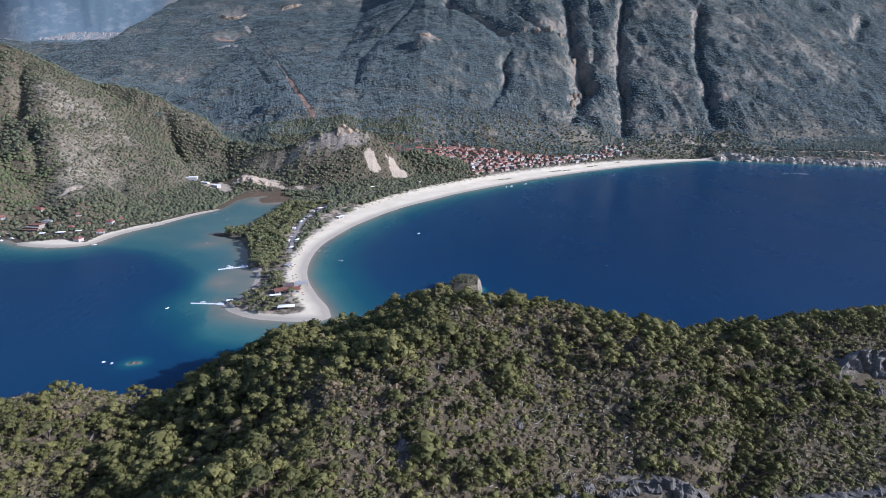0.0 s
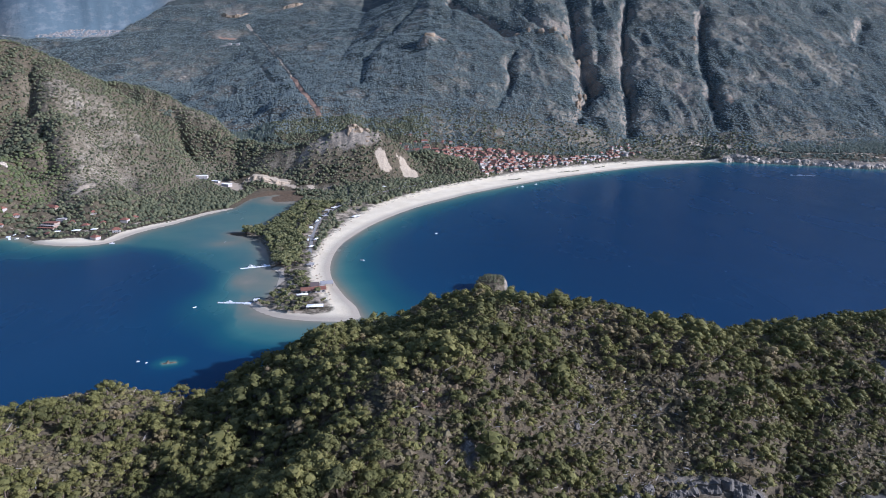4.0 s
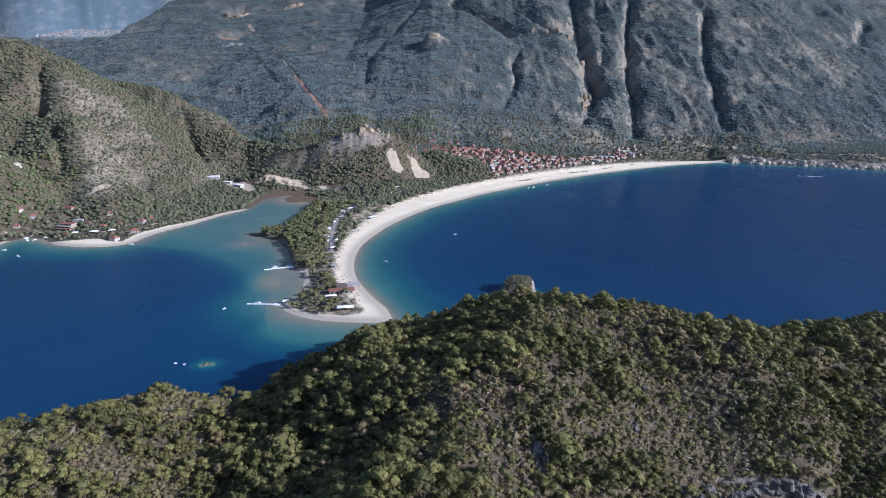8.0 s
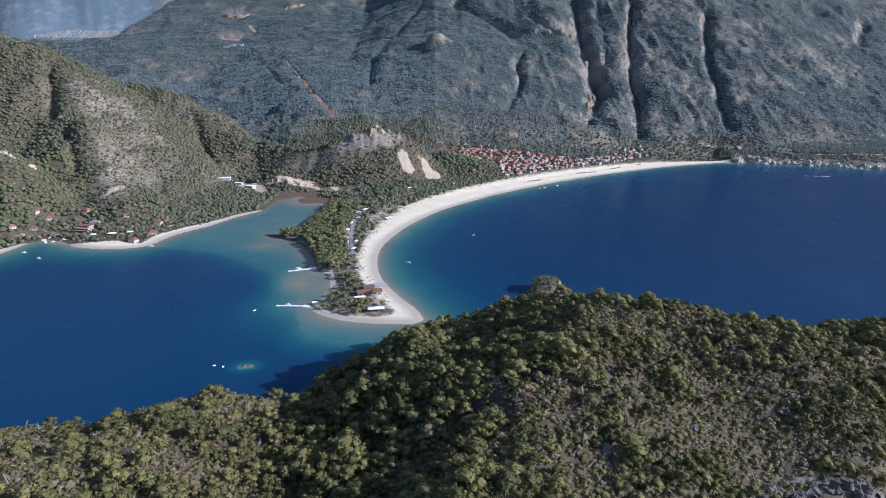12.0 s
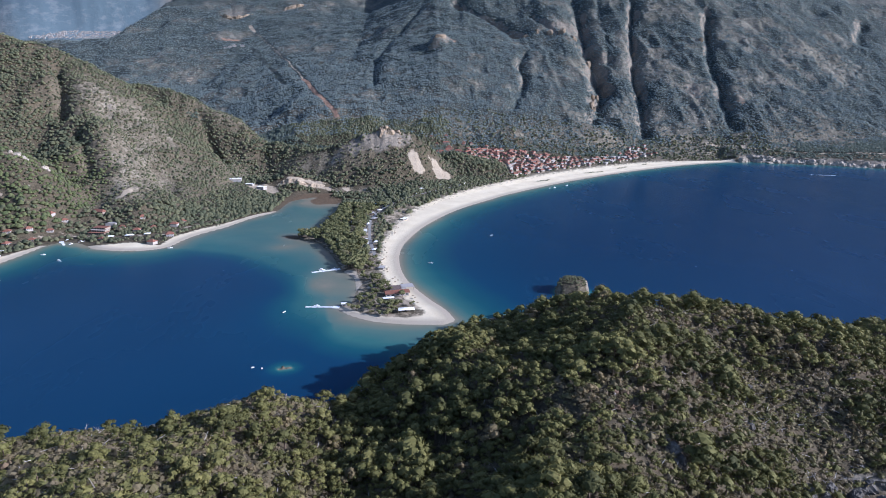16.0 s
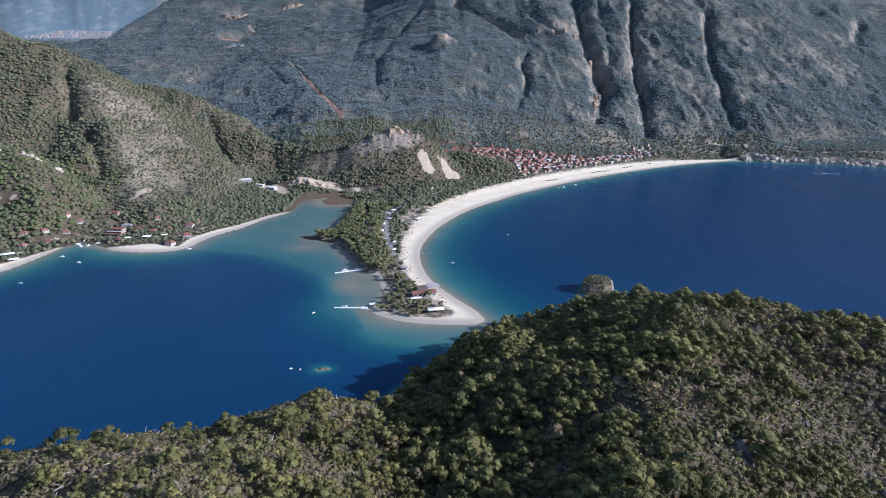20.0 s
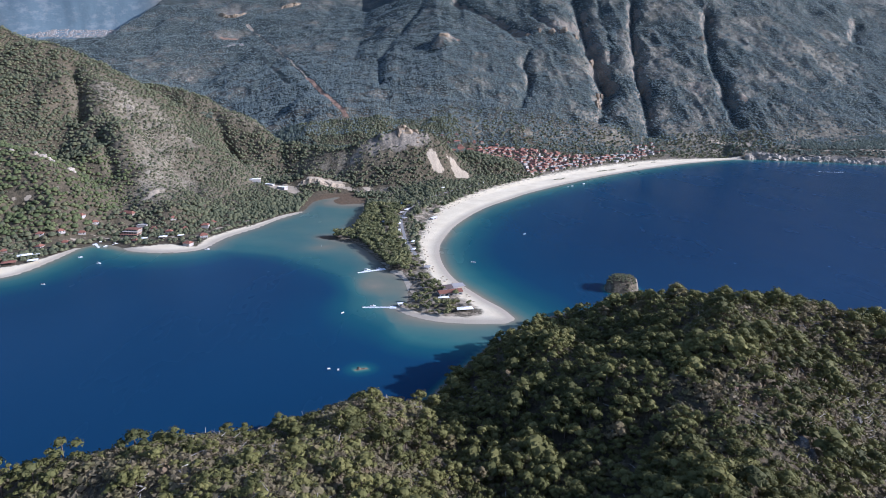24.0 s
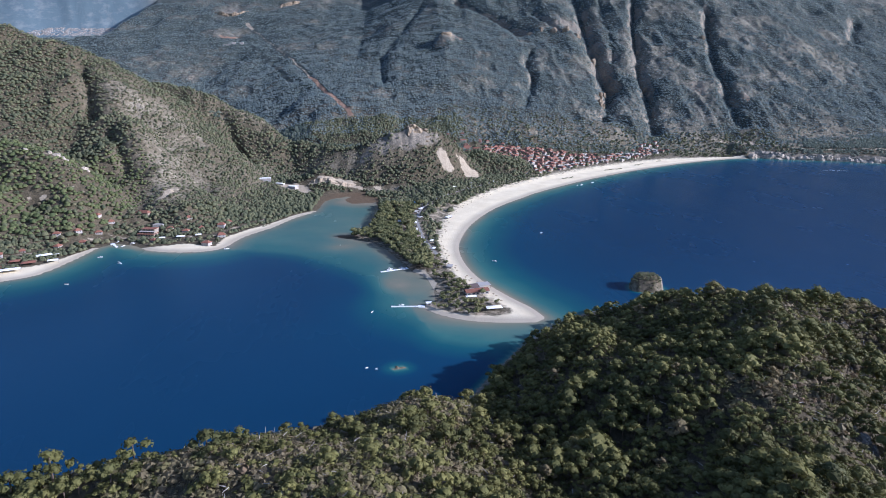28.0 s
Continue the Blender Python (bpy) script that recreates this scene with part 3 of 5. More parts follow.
ROCK = ROCK + 0.9 * (np.abs(_hd) < 9) * (GZ < 9) + 0.75 * spot(GX, GY, -17, 250, 9, 12) + 0.55 * spot(GX, GY, 120, 275, 60, 10) + 0.5 * spot(GX, GY, 290, 380, 20, 26) + (shore_distance(GX, GY, ISLET_LOOP) > -6) * (0.12 + 0.6 * (GX > 40))
ROCK = ROCK + 0.7 * spot(GX, GY, -1240, 3730, 90, 130) + 0.6 * spot(GX, GY, -930, 3800, 110, 70) + 0.6 * spot(GX, GY, 530, 2190, 26, 70) + 0.7 * spot(GX, GY, 560, 2550, 50, 90) + 0.8 * spot(GX, GY, -84, 2537, 40, 36) + 0.75 * spot(GX, GY, 860, 2235, 36, 60) + 0.55 * spot(GX, GY, 430, 2740, 160, 60)
ROCK = ROCK + 0.75 * smooth(820, 880, GX) * (shore_distance(GX, GY, MAIN_LOOP) < 24) * (GY > 1400) * (GY < 1900) + 0.5 * spot(GX, GY, -650, 1010, 16, 50, -25) + 0.5 * spot(GX, GY, -820, 984, 26, 10) + 0.34 * spot(GX, GY, -860, 1325, 40, 40)
SAND = np.where(_hd > -6, 0, SAND)
MARSH = np.clip(spot(GX, GY, -335, 1170, 70, 75) * 1.8, 0, 1) * (GZ < 2.5) + np.clip(1.4 * spot(GX, GY, -345, 874, 22, 9), 0, 1)
BALD = bald_slope(GX, GY)
ROCK = ROCK + 0.55 * BALD * smooth(0.05, 0.5, fbm(GX, GY, 34, 4, 38))
WOODED = np.where(_hd > 0, 0.92, mountain_cover(GX, GY) * smooth(1850, 2000, GY) + (0.85 - 0.8 * BALD) * (GY < 1850) * np.where((GX > -330) & (GZ < 9), 0.35, 1.0))
SPIT = (GX > -330) * smooth(-60, -160, GX) * (GY > 530) * (GY < 1430) * (GZ > 0.3) * (GZ < 10) * (_hd < 0)
# where the painted haze colour covers the range beyond the far town
FAR_HAZE = smooth(4350, 4600, GY) * smooth(-1950, -2250, GX)
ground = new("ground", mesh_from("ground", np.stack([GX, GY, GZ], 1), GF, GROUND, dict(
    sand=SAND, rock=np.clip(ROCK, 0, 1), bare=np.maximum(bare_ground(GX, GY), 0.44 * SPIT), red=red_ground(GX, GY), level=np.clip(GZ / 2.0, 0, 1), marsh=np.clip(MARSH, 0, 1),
    distant=FAR_HAZE, mount=smooth(1850, 2150, GY) * (1 - 0.8 * FAR_HAZE), wooded=WOODED), True))
tagged(ground, "wooded limestone hills and pale sand sloping to the sea", "ground", kind="structure")

WA = np.radians(np.concatenate([np.linspace(-54, 54, 270), np.linspace(54, 306, 26)[1:-1]]))
WR = np.concatenate([[0.5, 90], np.geomspace(180, 2600, 190), [3500, 5000, 7200]])
WX, WY, WF = fan_grid(WA, WR)
WZ = land(WX, WY)
water = new("water", mesh_from("water", np.stack([WX, WY, np.zeros_like(WX)], 1), WF, WATER, dict(depth=np.clip(-WZ / 30.0, 0, 1)), True))
tagged(water, "deep blue calm sea turning turquoise over pale shallows", "water", kind="structure")

# ---------------------------------------------------------------- trees
rng = np.random.default_rng(7)
ICO_V = np.array([(0, 0, -1), (0.724, -0.526, -0.447), (-0.276, -0.851, -0.447), (-0.894, 0, -0.447), (-0.276, 0.851, -0.447), (0.724, 0.526, -0.447),
                  (0.276, -0.851, 0.447), (-0.724, -0.526, 0.447), (-0.724, 0.526, 0.447), (0.276, 0.851, 0.447), (0.894, 0, 0.447), (0, 0, 1)])
ICO_F = np.array([(0, 1, 2), (1, 0, 5), (0, 2, 3), (0, 3, 4), (0, 4, 5), (1, 5, 10), (2, 1, 6), (3, 2, 7), (4, 3, 8), (5, 4, 9),
                  (1, 10, 6), (2, 6, 7), (3, 7, 8), (4, 8, 9), (5, 9, 10), (6, 10, 11), (7, 6, 11), (8, 7, 11), (9, 8, 11), (10, 9, 11)])


def blob(r, centre, radius, rough=0.28, flat=0.75):
    v = ICO_V * (1 + r.uniform(-rough, rough, (12, 1))) * radius
    v[:, 2] *= flat
    return v + centre, ICO_F.copy()


def join(pieces):
    vs, fs, n = [], [], 0
    for v, f in pieces:
        vs.append(v)
        fs.append(f + n)
        n += len(v)
    return np.vstack(vs), np.vstack(fs)


def tufts(r, centre, radius, count, size, flat=0.75):
    """Small pointed sprays of needles over the upper side of a lobe."""
    d = r.normal(size=(count, 3))
    d[:, 2] = np.abs(d[:, 2]) * 0.95 - 0.25
    d /= np.linalg.norm(d, axis=1)[:, None]
    p = d * radius * r.uniform(0.72, 1.18, (count, 1)) * (1, 1, flat) + centre
    a = np.cross(d, r.normal(size=(count, 3)))
    a /= np.linalg.norm(a, axis=1)[:, None]
    b = np.cross(d, a) * 0.85 + d * r.uniform(-0.3, 0.5, (count, 1))
    s = size * r.uniform(0.6, 1.35, (count, 1))
    v = np.stack([p - a * s - b * s * 0.5, p + a * s * 0.9 - b * s * 0.4, p + b * s * 1.3], 1).reshape(-1, 3)
    return v, np.arange(count * 3).reshape(-1, 3)


DOME_V = np.array([(math.cos(k * 1.2566), math.sin(k * 1.2566), -0.35) for k in range(5)] + [(0.62 * math.cos(k * 1.2566 + 0.63), 0.62 * math.sin(k * 1.2566 + 0.63), 0.62) for k in range(5)] + [(0, 0, 0.95)])
DOME_F = np.array([(k, (k + 1) % 5, 5 + k) for k in range(5)] + [((k + 1) % 5, 5 + (k + 1) % 5, 5 + k) for k in range(5)] + [(5 + k, 5 + (k + 1) % 5, 10) for k in range(5)])
TENT_V = np.array([(math.cos(k * 1.2566), math.sin(k * 1.2566), -0.3) for k in range(5)] + [(0, 0, 1.0)])
TENT_F = np.array([(k, (k + 1) % 5, 5) for k in range(5)])


def knob(r, centre, radius, flat=0.85, shape=(DOME_V, DOME_F)):
    """A rough domed leaf mass."""
    points, faces = shape
    a = r.uniform(0, 1.57)
    turn = np.array([(math.cos(a), -math.sin(a), 0), (math.sin(a), math.cos(a), 0), (0, 0, 1)])
    v = (points * r.uniform(0.75, 1.25, (len(points), 1))) @ turn.T * radius
    v[:, :2] += r.uniform(-0.15, 0.15, (len(points), 2)) * radius
    v[:, 2] *= flat
    return v + centre, faces.copy()


def stick(a, b, ra, rb, sides=5):
    a, b = np.array(a, float), np.array(b, float)
    d = (b - a) / np.linalg.norm(b - a)
    u = np.cross(d, (0.3, 0.9, 0.2))
    u /= np.linalg.norm(u)
    w = np.cross(d, u)
    t = np.arange(sides) * 2 * math.pi / sides
    ring = np.cos(t)[:, None] * u + np.sin(t)[:, None] * w
    v = np.vstack([a + ring * ra, b + ring * rb])
    i = np.arange(sides)
    j = (i + 1) % sides
    return v, np.vstack([np.stack([i, j, j + sides], 1), np.stack([i, j + sides, i + sides], 1)])


def pine(seed, lobes=7, per_lobe=20):
    """A broad Mediterranean pine one metre high: the trunk with limbs, and the crown."""
    r = np.random.default_rng(seed)
    wood, crown = [stick((0, 0, -0.12), (0.02, 0.01, 0.5), 0.028, 0.018), stick((0.02, 0.01, 0.5), (r.uniform(-0.05, 0.05), 0, 0.85), 0.018, 0.006)], []
    for k in range(lobes):
        a = k * 2.4 + r.uniform(-0.4, 0.4)
        d = 0.40 * math.sqrt(k / lobes) * r.uniform(0.75, 1.25)
        z = 0.86 - 0.85 * d + r.uniform(-0.16, 0.07)
        rad = r.uniform(0.11, 0.25) * (1.1 - 0.3 * k / lobes)
        c = np.array([d * math.cos(a), d * math.sin(a), z])
        wood.append(stick((0.01, 0, 0.34 + 0.3 * z * r.uniform(0.5, 0.9)), c, 0.012, 0.004, 3))
        crown.append(knob(r, c, rad * 0.76, 0.66))
        crown.append(tufts(r, c, rad * 0.94, per_lobe, 0.045 if per_lobe < 40 else 0.034, 0.68))
    return join(wood), join(crown)


def clump(seed, lobes):
    """A far tree: a few rough leaf masses grown together, one metre high."""
    r = np.random.default_rng(seed)
    if lobes == 1:
        return knob(r, np.array([0, 0, 0.40]), 0.62, 0.9, (TENT_V, TENT_F))
    out = [knob(r, np.array([0, 0, 0.45]), 0.58)]
    for k in range(lobes - 1):
        a = r.uniform(0, 6.28)
        out.append(knob(r, np.array([0.36 * math.cos(a), 0.36 * math.sin(a), r.uniform(0.3, 0.7)]), r.uniform(0.3, 0.46), 0.85, (TENT_V, TENT_F)))
    return join(out)


def strew(name, variants, pts, size, wide, material, label, category, tint=None, turn=None, soft=False):
    """One joined growth out of many variants, each turned and scaled, of kind stuff."""
    r = np.random.default_rng(len(name) * 31 + len(pts))
    n = len(pts)
    pick = r.integers(0, len(variants), n)
    ang = r.uniform(0, 6.283, n) if turn is None else turn
    tint = r.uniform(0, 1, n) if tint is None else tint
    V, F, T, base = [], [], [], 0
    for k, (v, f) in enumerate(variants):
        idx = np.nonzero(pick == k)[0]
        if not len(idx):
            continue
        c, s = np.cos(ang[idx])[:, None], np.sin(ang[idx])[:, None]
        w, h = wide[idx][:, None], size[idx][:, None]
        x = (v[:, 0] * c - v[:, 1] * s) * w + pts[idx, 0][:, None]
        y = (v[:, 0] * s + v[:, 1] * c) * w + pts[idx, 1][:, None]
        z = v[:, 2] * h + pts[idx, 2][:, None]
        V.append(np.stack([x, y, z], -1).reshape(-1, 3))
        F.append((f[None] + (np.arange(len(idx)) * len(v))[:, None, None] + base).reshape(-1, 3))
        T.append(np.repeat(tint[idx], len(v)))
        base += len(idx) * len(v)
    ob = new(name, mesh_from(name, np.vstack(V), np.vstack(F), material, dict(tint=np.concatenate(T) * 0.999), soft))
    return tagged(ob, label, category, kind="stuff")


def jitter_grid(x0, x1, y0, y1, gap, seed):
    r = np.random.default_rng(seed)
    X, Y = np.meshgrid(np.arange(x0, x1, gap), np.arange(y0, y1, gap))
    X, Y = X.ravel() + r.uniform(-0.5, 0.5, X.size) * gap, Y.ravel() + r.uniform(-0.5, 0.5, X.size) * gap
    return X, Y, r


def in_sight(X, Y, margin=12):
    """The wide sector of land ahead of the flight."""
    return (Y > 140) & (X > -0.80 * Y - 290 - margin) & (X < 0.80 * Y + 20 + margin)


def shrub(seed, lobes=1, sprays=18):
    """A low rounded bush, one metre high."""
    r = np.random.default_rng(seed)
    out = []
    for k in range(lobes):
        a = r.uniform(0, 6.28)
        d = 0.0 if k == 0 else r.uniform(0.25, 0.45)
        c, rad = np.array([d * math.cos(a), d * math.sin(a), r.uniform(0.3, 0.45)]), r.uniform(0.42, 0.55)
        out.append(knob(r, c, rad * 0.8, 0.75, (TENT_V, TENT_F)))
        out.append(tufts(r, c, rad, sprays, 0.16, 0.85))
    return join(out)


def off_line(X, Y, line, width):
    return line_distance(X, Y, np.array(line, float))[0] > width


def pine_cover(X, Y):
    """How thickly the pines stand: least on the dry slope towards the open sea and on the low western hill."""
    return 0.86 + 0.95 * fbm(X, Y, 36, 3, 91) - 0.42 * smooth(-40, 60, X) * smooth(390, 330, Y) - 0.25 * smooth(150, 240, X) - 0.40 * smooth(-190, -230, X) + 0.7 * spot(X, Y, 190, 310, 28, 42)


HEAD_CLIFFS = [  # line of the foot, height of the foot, height over the slope behind
    ([(282, 368), (296, 380), (316, 377), (345, 378), (380, 384)], 12, 15.0, "tall grey limestone cliff with dark clefts below the pines"),
    ([(78, 248), (98, 264), (122, 272), (146, 268), (168, 256)], -2, 3.0, "pale grey limestone sea cliff below the scrub"),
    ([(172, 258), (196, 270), (228, 276), (262, 282), (290, 294)], -2, 2.0, "low pale limestone sea cliff below the scrub")]


def off_cliffs(X, Y, width):
    ok = np.ones(X.shape, bool)
    for line, *_ in HEAD_CLIFFS:
        ok &= off_line(X, Y, line, width)
    return ok


# pines and scrub of the headland
PINES = [pine(100 + k, 6 + k % 4, 29) for k in range(10)]
FULL_PINES = [pine(140 + k, 8 + k % 3, 64) for k in range(10)]
X, Y, r = jitter_grid(-560, 620, 140, 575, 6.9, 3)
hd = shore_distance(X, Y, HEAD_LOOP)
Z = land(X, Y)
wood = pine_cover(X, Y)
keep = (hd > 5) & in_sight(X, Y) & (spot(X, Y, -17, 250, 7, 9) < 0.5) & (spot(X, Y, 320, 366, 26, 9) < 0.55) & ~((Z < 4) & (hd < 7) & (X < 90)) & off_cliffs(X, Y, 9) & (r.uniform(0, 1, X.size) < wood)
X, Y, Z, n = X[keep], Y[keep], Z[keep], int(keep.sum())
H = r.uniform(7.5, 12.5, n) * (1 + 0.45 * fbm(X, Y, 40, 2, 77)) * r.choice([0.5, 0.8, 1.0, 1.1, 1.25], n) * (1 - 0.10 * smooth(-190, -230, X))
Wd = H * r.uniform(0.95, 1.3, n)
PX, H_PINE, W_PINE = np.stack([X, Y, Z - 0.1], 1), H, Wd
order = np.argsort(np.hypot(X + 110, Y - 150))
near, rest = order[:300], order[300:]
GROVE = np.clip(0.42 + 0.75 * fbm(X, Y, 45, 3, 79) + r.uniform(-0.3, 0.42, n), 0, 0.985)
strew("pine_crowns", [p[1] for p in PINES], PX[rest], H[rest], Wd[rest], PINE, "dense olive-green pine crowns covering the headland", "pine wood", tint=GROVE[rest], turn=np.zeros(len(rest)))
strew("pine_trunks", [(p[0][0][:20], p[0][1][:20]) for p in PINES], PX[rest], H[rest], Wd[rest], BARK, "grey-brown pine trunks and limbs under the crowns", "pine wood", turn=np.zeros(len(rest)))

X, Y, r = jitter_grid(-560, 620, 140, 575, 3.1, 5)
hd = shore_distance(X, Y, HEAD_LOOP)
Z = land(X, Y)
keep = (hd > 3) & in_sight(X, Y) & (spot(X, Y, -17, 250, 6, 8) < 0.5) & (spot(X, Y, 320, 364, 24, 8) < 0.6) & (Z > np.where(X > 90, 0.6, 3)) & off_cliffs(X, Y, 7) & (r.uniform(0, 1, X.size) < 0.95 - 0.68 * smooth(0.45, 1.0, pine_cover(X, Y)))
X, Y, Z, n = X[keep], Y[keep], Z[keep], int(keep.sum())
SHRUBS = [shrub(300 + k, 1, 15) for k in range(8)]
size = 1.6 + 3.2 * r.uniform(0, 1, n) ** 1.4
green = r.uniform(0, 1, n) < 0.40 + 0.5 * fbm(X, Y, 28, 2, 35)
for flag, mat, word in ((green, PINE, "low green maquis bushes between the pines"), (~green, DRY, "grey-brown dry scrub on the headland's slopes")):
    strew("green_scrub" if mat is PINE else "dry_scrub", SHRUBS, np.stack([X, Y, Z - 0.2], 1)[flag], size[flag], size[flag] * 1.45, mat, word, "scrub")

# woods on the hills behind the lagoon
PLOTS = [(-812, 985, 16), (-772, 993, 12), (-632, 883, 16), (-664, 945, 14), (-723, 741, 12), (-743, 742, 12), (-721, 773, 12), (-726, 709, 12), (-798, 912, 12), (-814, 913, 10), (-752, 933, 12), (-581, 865, 10),
         (-558, 870, 9), (-744, 845, 9), (-644, 885, 14), (-681, 977, 14), (-536, 952, 9), (-598, 1010, 10), (-546, 1265, 18), (-486, 1245, 18), (-177, 612, 15), (-174, 632, 12),
         (-160, 565, 9), (-194, 708, 8), (-226, 584, 6), (-232, 749, 7), (-246, 908, 7), (-226, 971, 9), (-231, 1025, 12), (-231, 1100, 9)]

_r = random.Random(77)
VILLAGE = []
for _ in range(400):
    _x, _y = _r.uniform(-760, -500), _r.uniform(700, 950)
    _sd = float(shore_distance(np.array([_x]), np.array([_y]), MAIN_LOOP)[0])
    if 22 < _sd < 85 and len(VILLAGE) < 13 and all((_x - a) ** 2 + (_y - b) ** 2 > 300 for a, b in VILLAGE) and all((_x - a) ** 2 + (_y - b) ** 2 > 380 for a, b, _ in PLOTS):
        VILLAGE.append((_x, _y))
PLOTS += [(_x, _y, 8) for _x, _y in VILLAGE]


def off_plots(X, Y):
    ok = np.ones(X.shape, bool)
    for px, py, pr in PLOTS:
        ok &= np.hypot(X - px, Y - py) > pr * 0.75
    return ok


CLUMPS = [clump(500 + k, 2) for k in range(14)]
X, Y, r = jitter_grid(-1750, 60, 580, 1900, 5.8, 9)
sd = shore_distance(X, Y, MAIN_LOOP)
Z = land(X, Y)
bald = bald_slope(X, Y)
crag_top = 1.2 * spot(X, Y, -228, 1362, 70, 30, 6)
village = smooth(95, 60, sd) * (X < -470) * (Y < 1010)
dense = 1.02 - 0.6 * bald - 0.8 * crag_top + 0.5 * fbm(X, Y, 60, 3, 95) - 0.28 * village - 0.42 * (X > -330) * smooth(18, 10, Z)
keep = (sd > 10) & (Z > 0.9) & in_sight(X, Y, 60) & (bare_ground(X, Y) < 0.35) & (sand_width(X, Y) < 0.4) & off_plots(X, Y) & (r.uniform(0, 1, X.size) < dense) & ((Z > 7) | (X < -420) | (Y > 1260)) & ~((X > -60) & (Y > 1470))
X, Y, Z, n = X[keep], Y[keep], Z[keep], int(keep.sum())
size = (3.0 + 3.9 * r.uniform(0, 1, n) ** 1.6) * (1 + 0.3 * fbm(X, Y, 110, 3, 96)) * (1.05 - 0.45 * bald[keep])
wide = size * r.uniform(0.9, 1.25, n)
lime = (Y < 1075 + 0.25 * (X + 800) + 40 * fbm(X, Y, 60, 2, 92)) & (X < -690) & (Z > 14) & (r.uniform(0, 1, n) < 0.85)
back = (Y > 1480 + 30 * fbm(X, Y, 70, 2, 93)) & (Z < np.interp(X, (-1000, -700, -470), (225, 160, 60)) - 8)
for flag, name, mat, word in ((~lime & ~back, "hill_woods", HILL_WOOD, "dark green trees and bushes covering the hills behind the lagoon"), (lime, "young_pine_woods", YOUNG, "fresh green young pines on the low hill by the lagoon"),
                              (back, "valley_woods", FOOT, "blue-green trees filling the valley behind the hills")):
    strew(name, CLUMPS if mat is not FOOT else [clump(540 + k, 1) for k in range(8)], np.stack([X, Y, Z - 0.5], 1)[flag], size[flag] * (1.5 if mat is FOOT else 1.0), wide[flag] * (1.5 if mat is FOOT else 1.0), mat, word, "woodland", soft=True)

# low bushes dotted over the bald slopes
X, Y, r = jitter_grid(-1150, -420, 900, 1620, 6.4, 33)
sd = shore_distance(X, Y, MAIN_LOOP)
Z = land(X, Y)
bald = bald_slope(X, Y)
keep = (sd > 14) & (bare_ground(X, Y) < 0.4) & (r.uniform(0, 1, X.size) < 0.62 * smooth(0.1, 0.5, bald) + 0.5 * fbm(X, Y, 40, 3, 34))
X, Y, Z = X[keep], Y[keep], Z[keep]
size = 2.0 + 2.6 * r.uniform(0, 1, len(X)) ** 1.5
strew("hill_bushes", [clump(560 + k, 1) for k in range(8)], np.stack([X, Y, Z - 0.4], 1), size, size * 1.5, HILL_WOOD, "low dark green bushes dotted over the dry hillside", "scrub", soft=True)

# maquis on the great slope, its leaf colour carrying painted haze
TUFTS = [clump(700 + k, 1) for k in range(8)]
pieces = []
for x0, x1, y0, y1, gap, seed in ((850, 2100, 1480, 1780, 9.0, 14), (-1500, 200, 1780, 2700, 6.0, 15), (200, 1950, 1780, 2700, 6.2, 17), (-2700, 2500, 2700, 4000, 10.0, 16)):
    X, Y, r = jitter_grid(x0, x1, y0, y1, gap, seed)
    Z = land(X, Y)
    cover = mountain_cover(X, Y)
    wood = 0.22 + 0.78 * smooth(0.30, 0.62, cover)
    keep = (shore_distance(X, Y, MAIN_LOOP) > np.where(X > 820, 14, 60)) & (Z > 12) & in_sight(X, Y, 80) & (Y < np.interp(X, (-1300, -900, -200, 100), (4000, 3950, 3350, 3200))) & (r.uniform(0, 1, X.size) < wood) & (bare_ground(X, Y) < 0.4) & (red_ground(X, Y) < 0.4)
    keep &= off_line(X, Y, [(-1100, 3470), (-895, 3060), (-610, 2400), (-468, 2050), (-410, 1900)], 10) & off_line(X, Y, [(-985, 3060), (-690, 2400)], 8)
    pieces.append(np.stack([X[keep], Y[keep], Z[keep] - 0.8, (3.4 + 4.6 * r.uniform(0, 1, keep.sum()) ** 1.5) * (1.3 if gap > 10 else 1.0)], 1))
P = np.vstack(pieces)
foot = P[:, 1] < np.interp(P[:, 0], FOOT_X, FOOT_Y) + 50 + 160 * np.random.default_rng(3).uniform(0, 1, len(P)) ** 2 + 60 * fbm(P[:, 0], P[:, 1], 120, 2, 98)
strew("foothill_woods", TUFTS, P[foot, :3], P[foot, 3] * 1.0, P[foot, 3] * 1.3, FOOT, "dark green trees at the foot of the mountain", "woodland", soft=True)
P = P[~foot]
strew("mountain_maquis", TUFTS, P[:, :3], P[:, 3] * 0.85, P[:, 3] * 1.1, HAZED_MAQUIS, "maquis and pines on the limestone mountainside, tinted blue and pale for haze", "woodland", soft=True)

# trees of the spit: the ones round its tip are things of their own
def tree_thing(name, wood, crown, where, size, wide, turn, label, category, group, meshes={}):
    """A tree at its foot: trunk and crown, whose meshes are shared by all of its kind."""
    if name not in meshes:
        meshes[name] = {}
    key = id(crown)
    if key not in meshes[name]:
        mat = PINE if name == "pine_tree" else WOODS
        tv = np.zeros(len(crown[0]))
        meshes[name][key] = (mesh_from("trunk", wood[0], wood[1], BARK), mesh_from("crown", crown[0], crown[1], mat, dict(tint=tv, own=tv + 0.999)))
    ob = new(name)
    ob.matrix_basis = Matrix.LocRotScale(where, Euler((0, 0, turn)), (wide, wide, size))
    tagged(ob, label, category, group)
    for piece, me in zip(("trunk", "crown"), meshes[name][key]):
        new(piece, me).parent = ob
    return ob


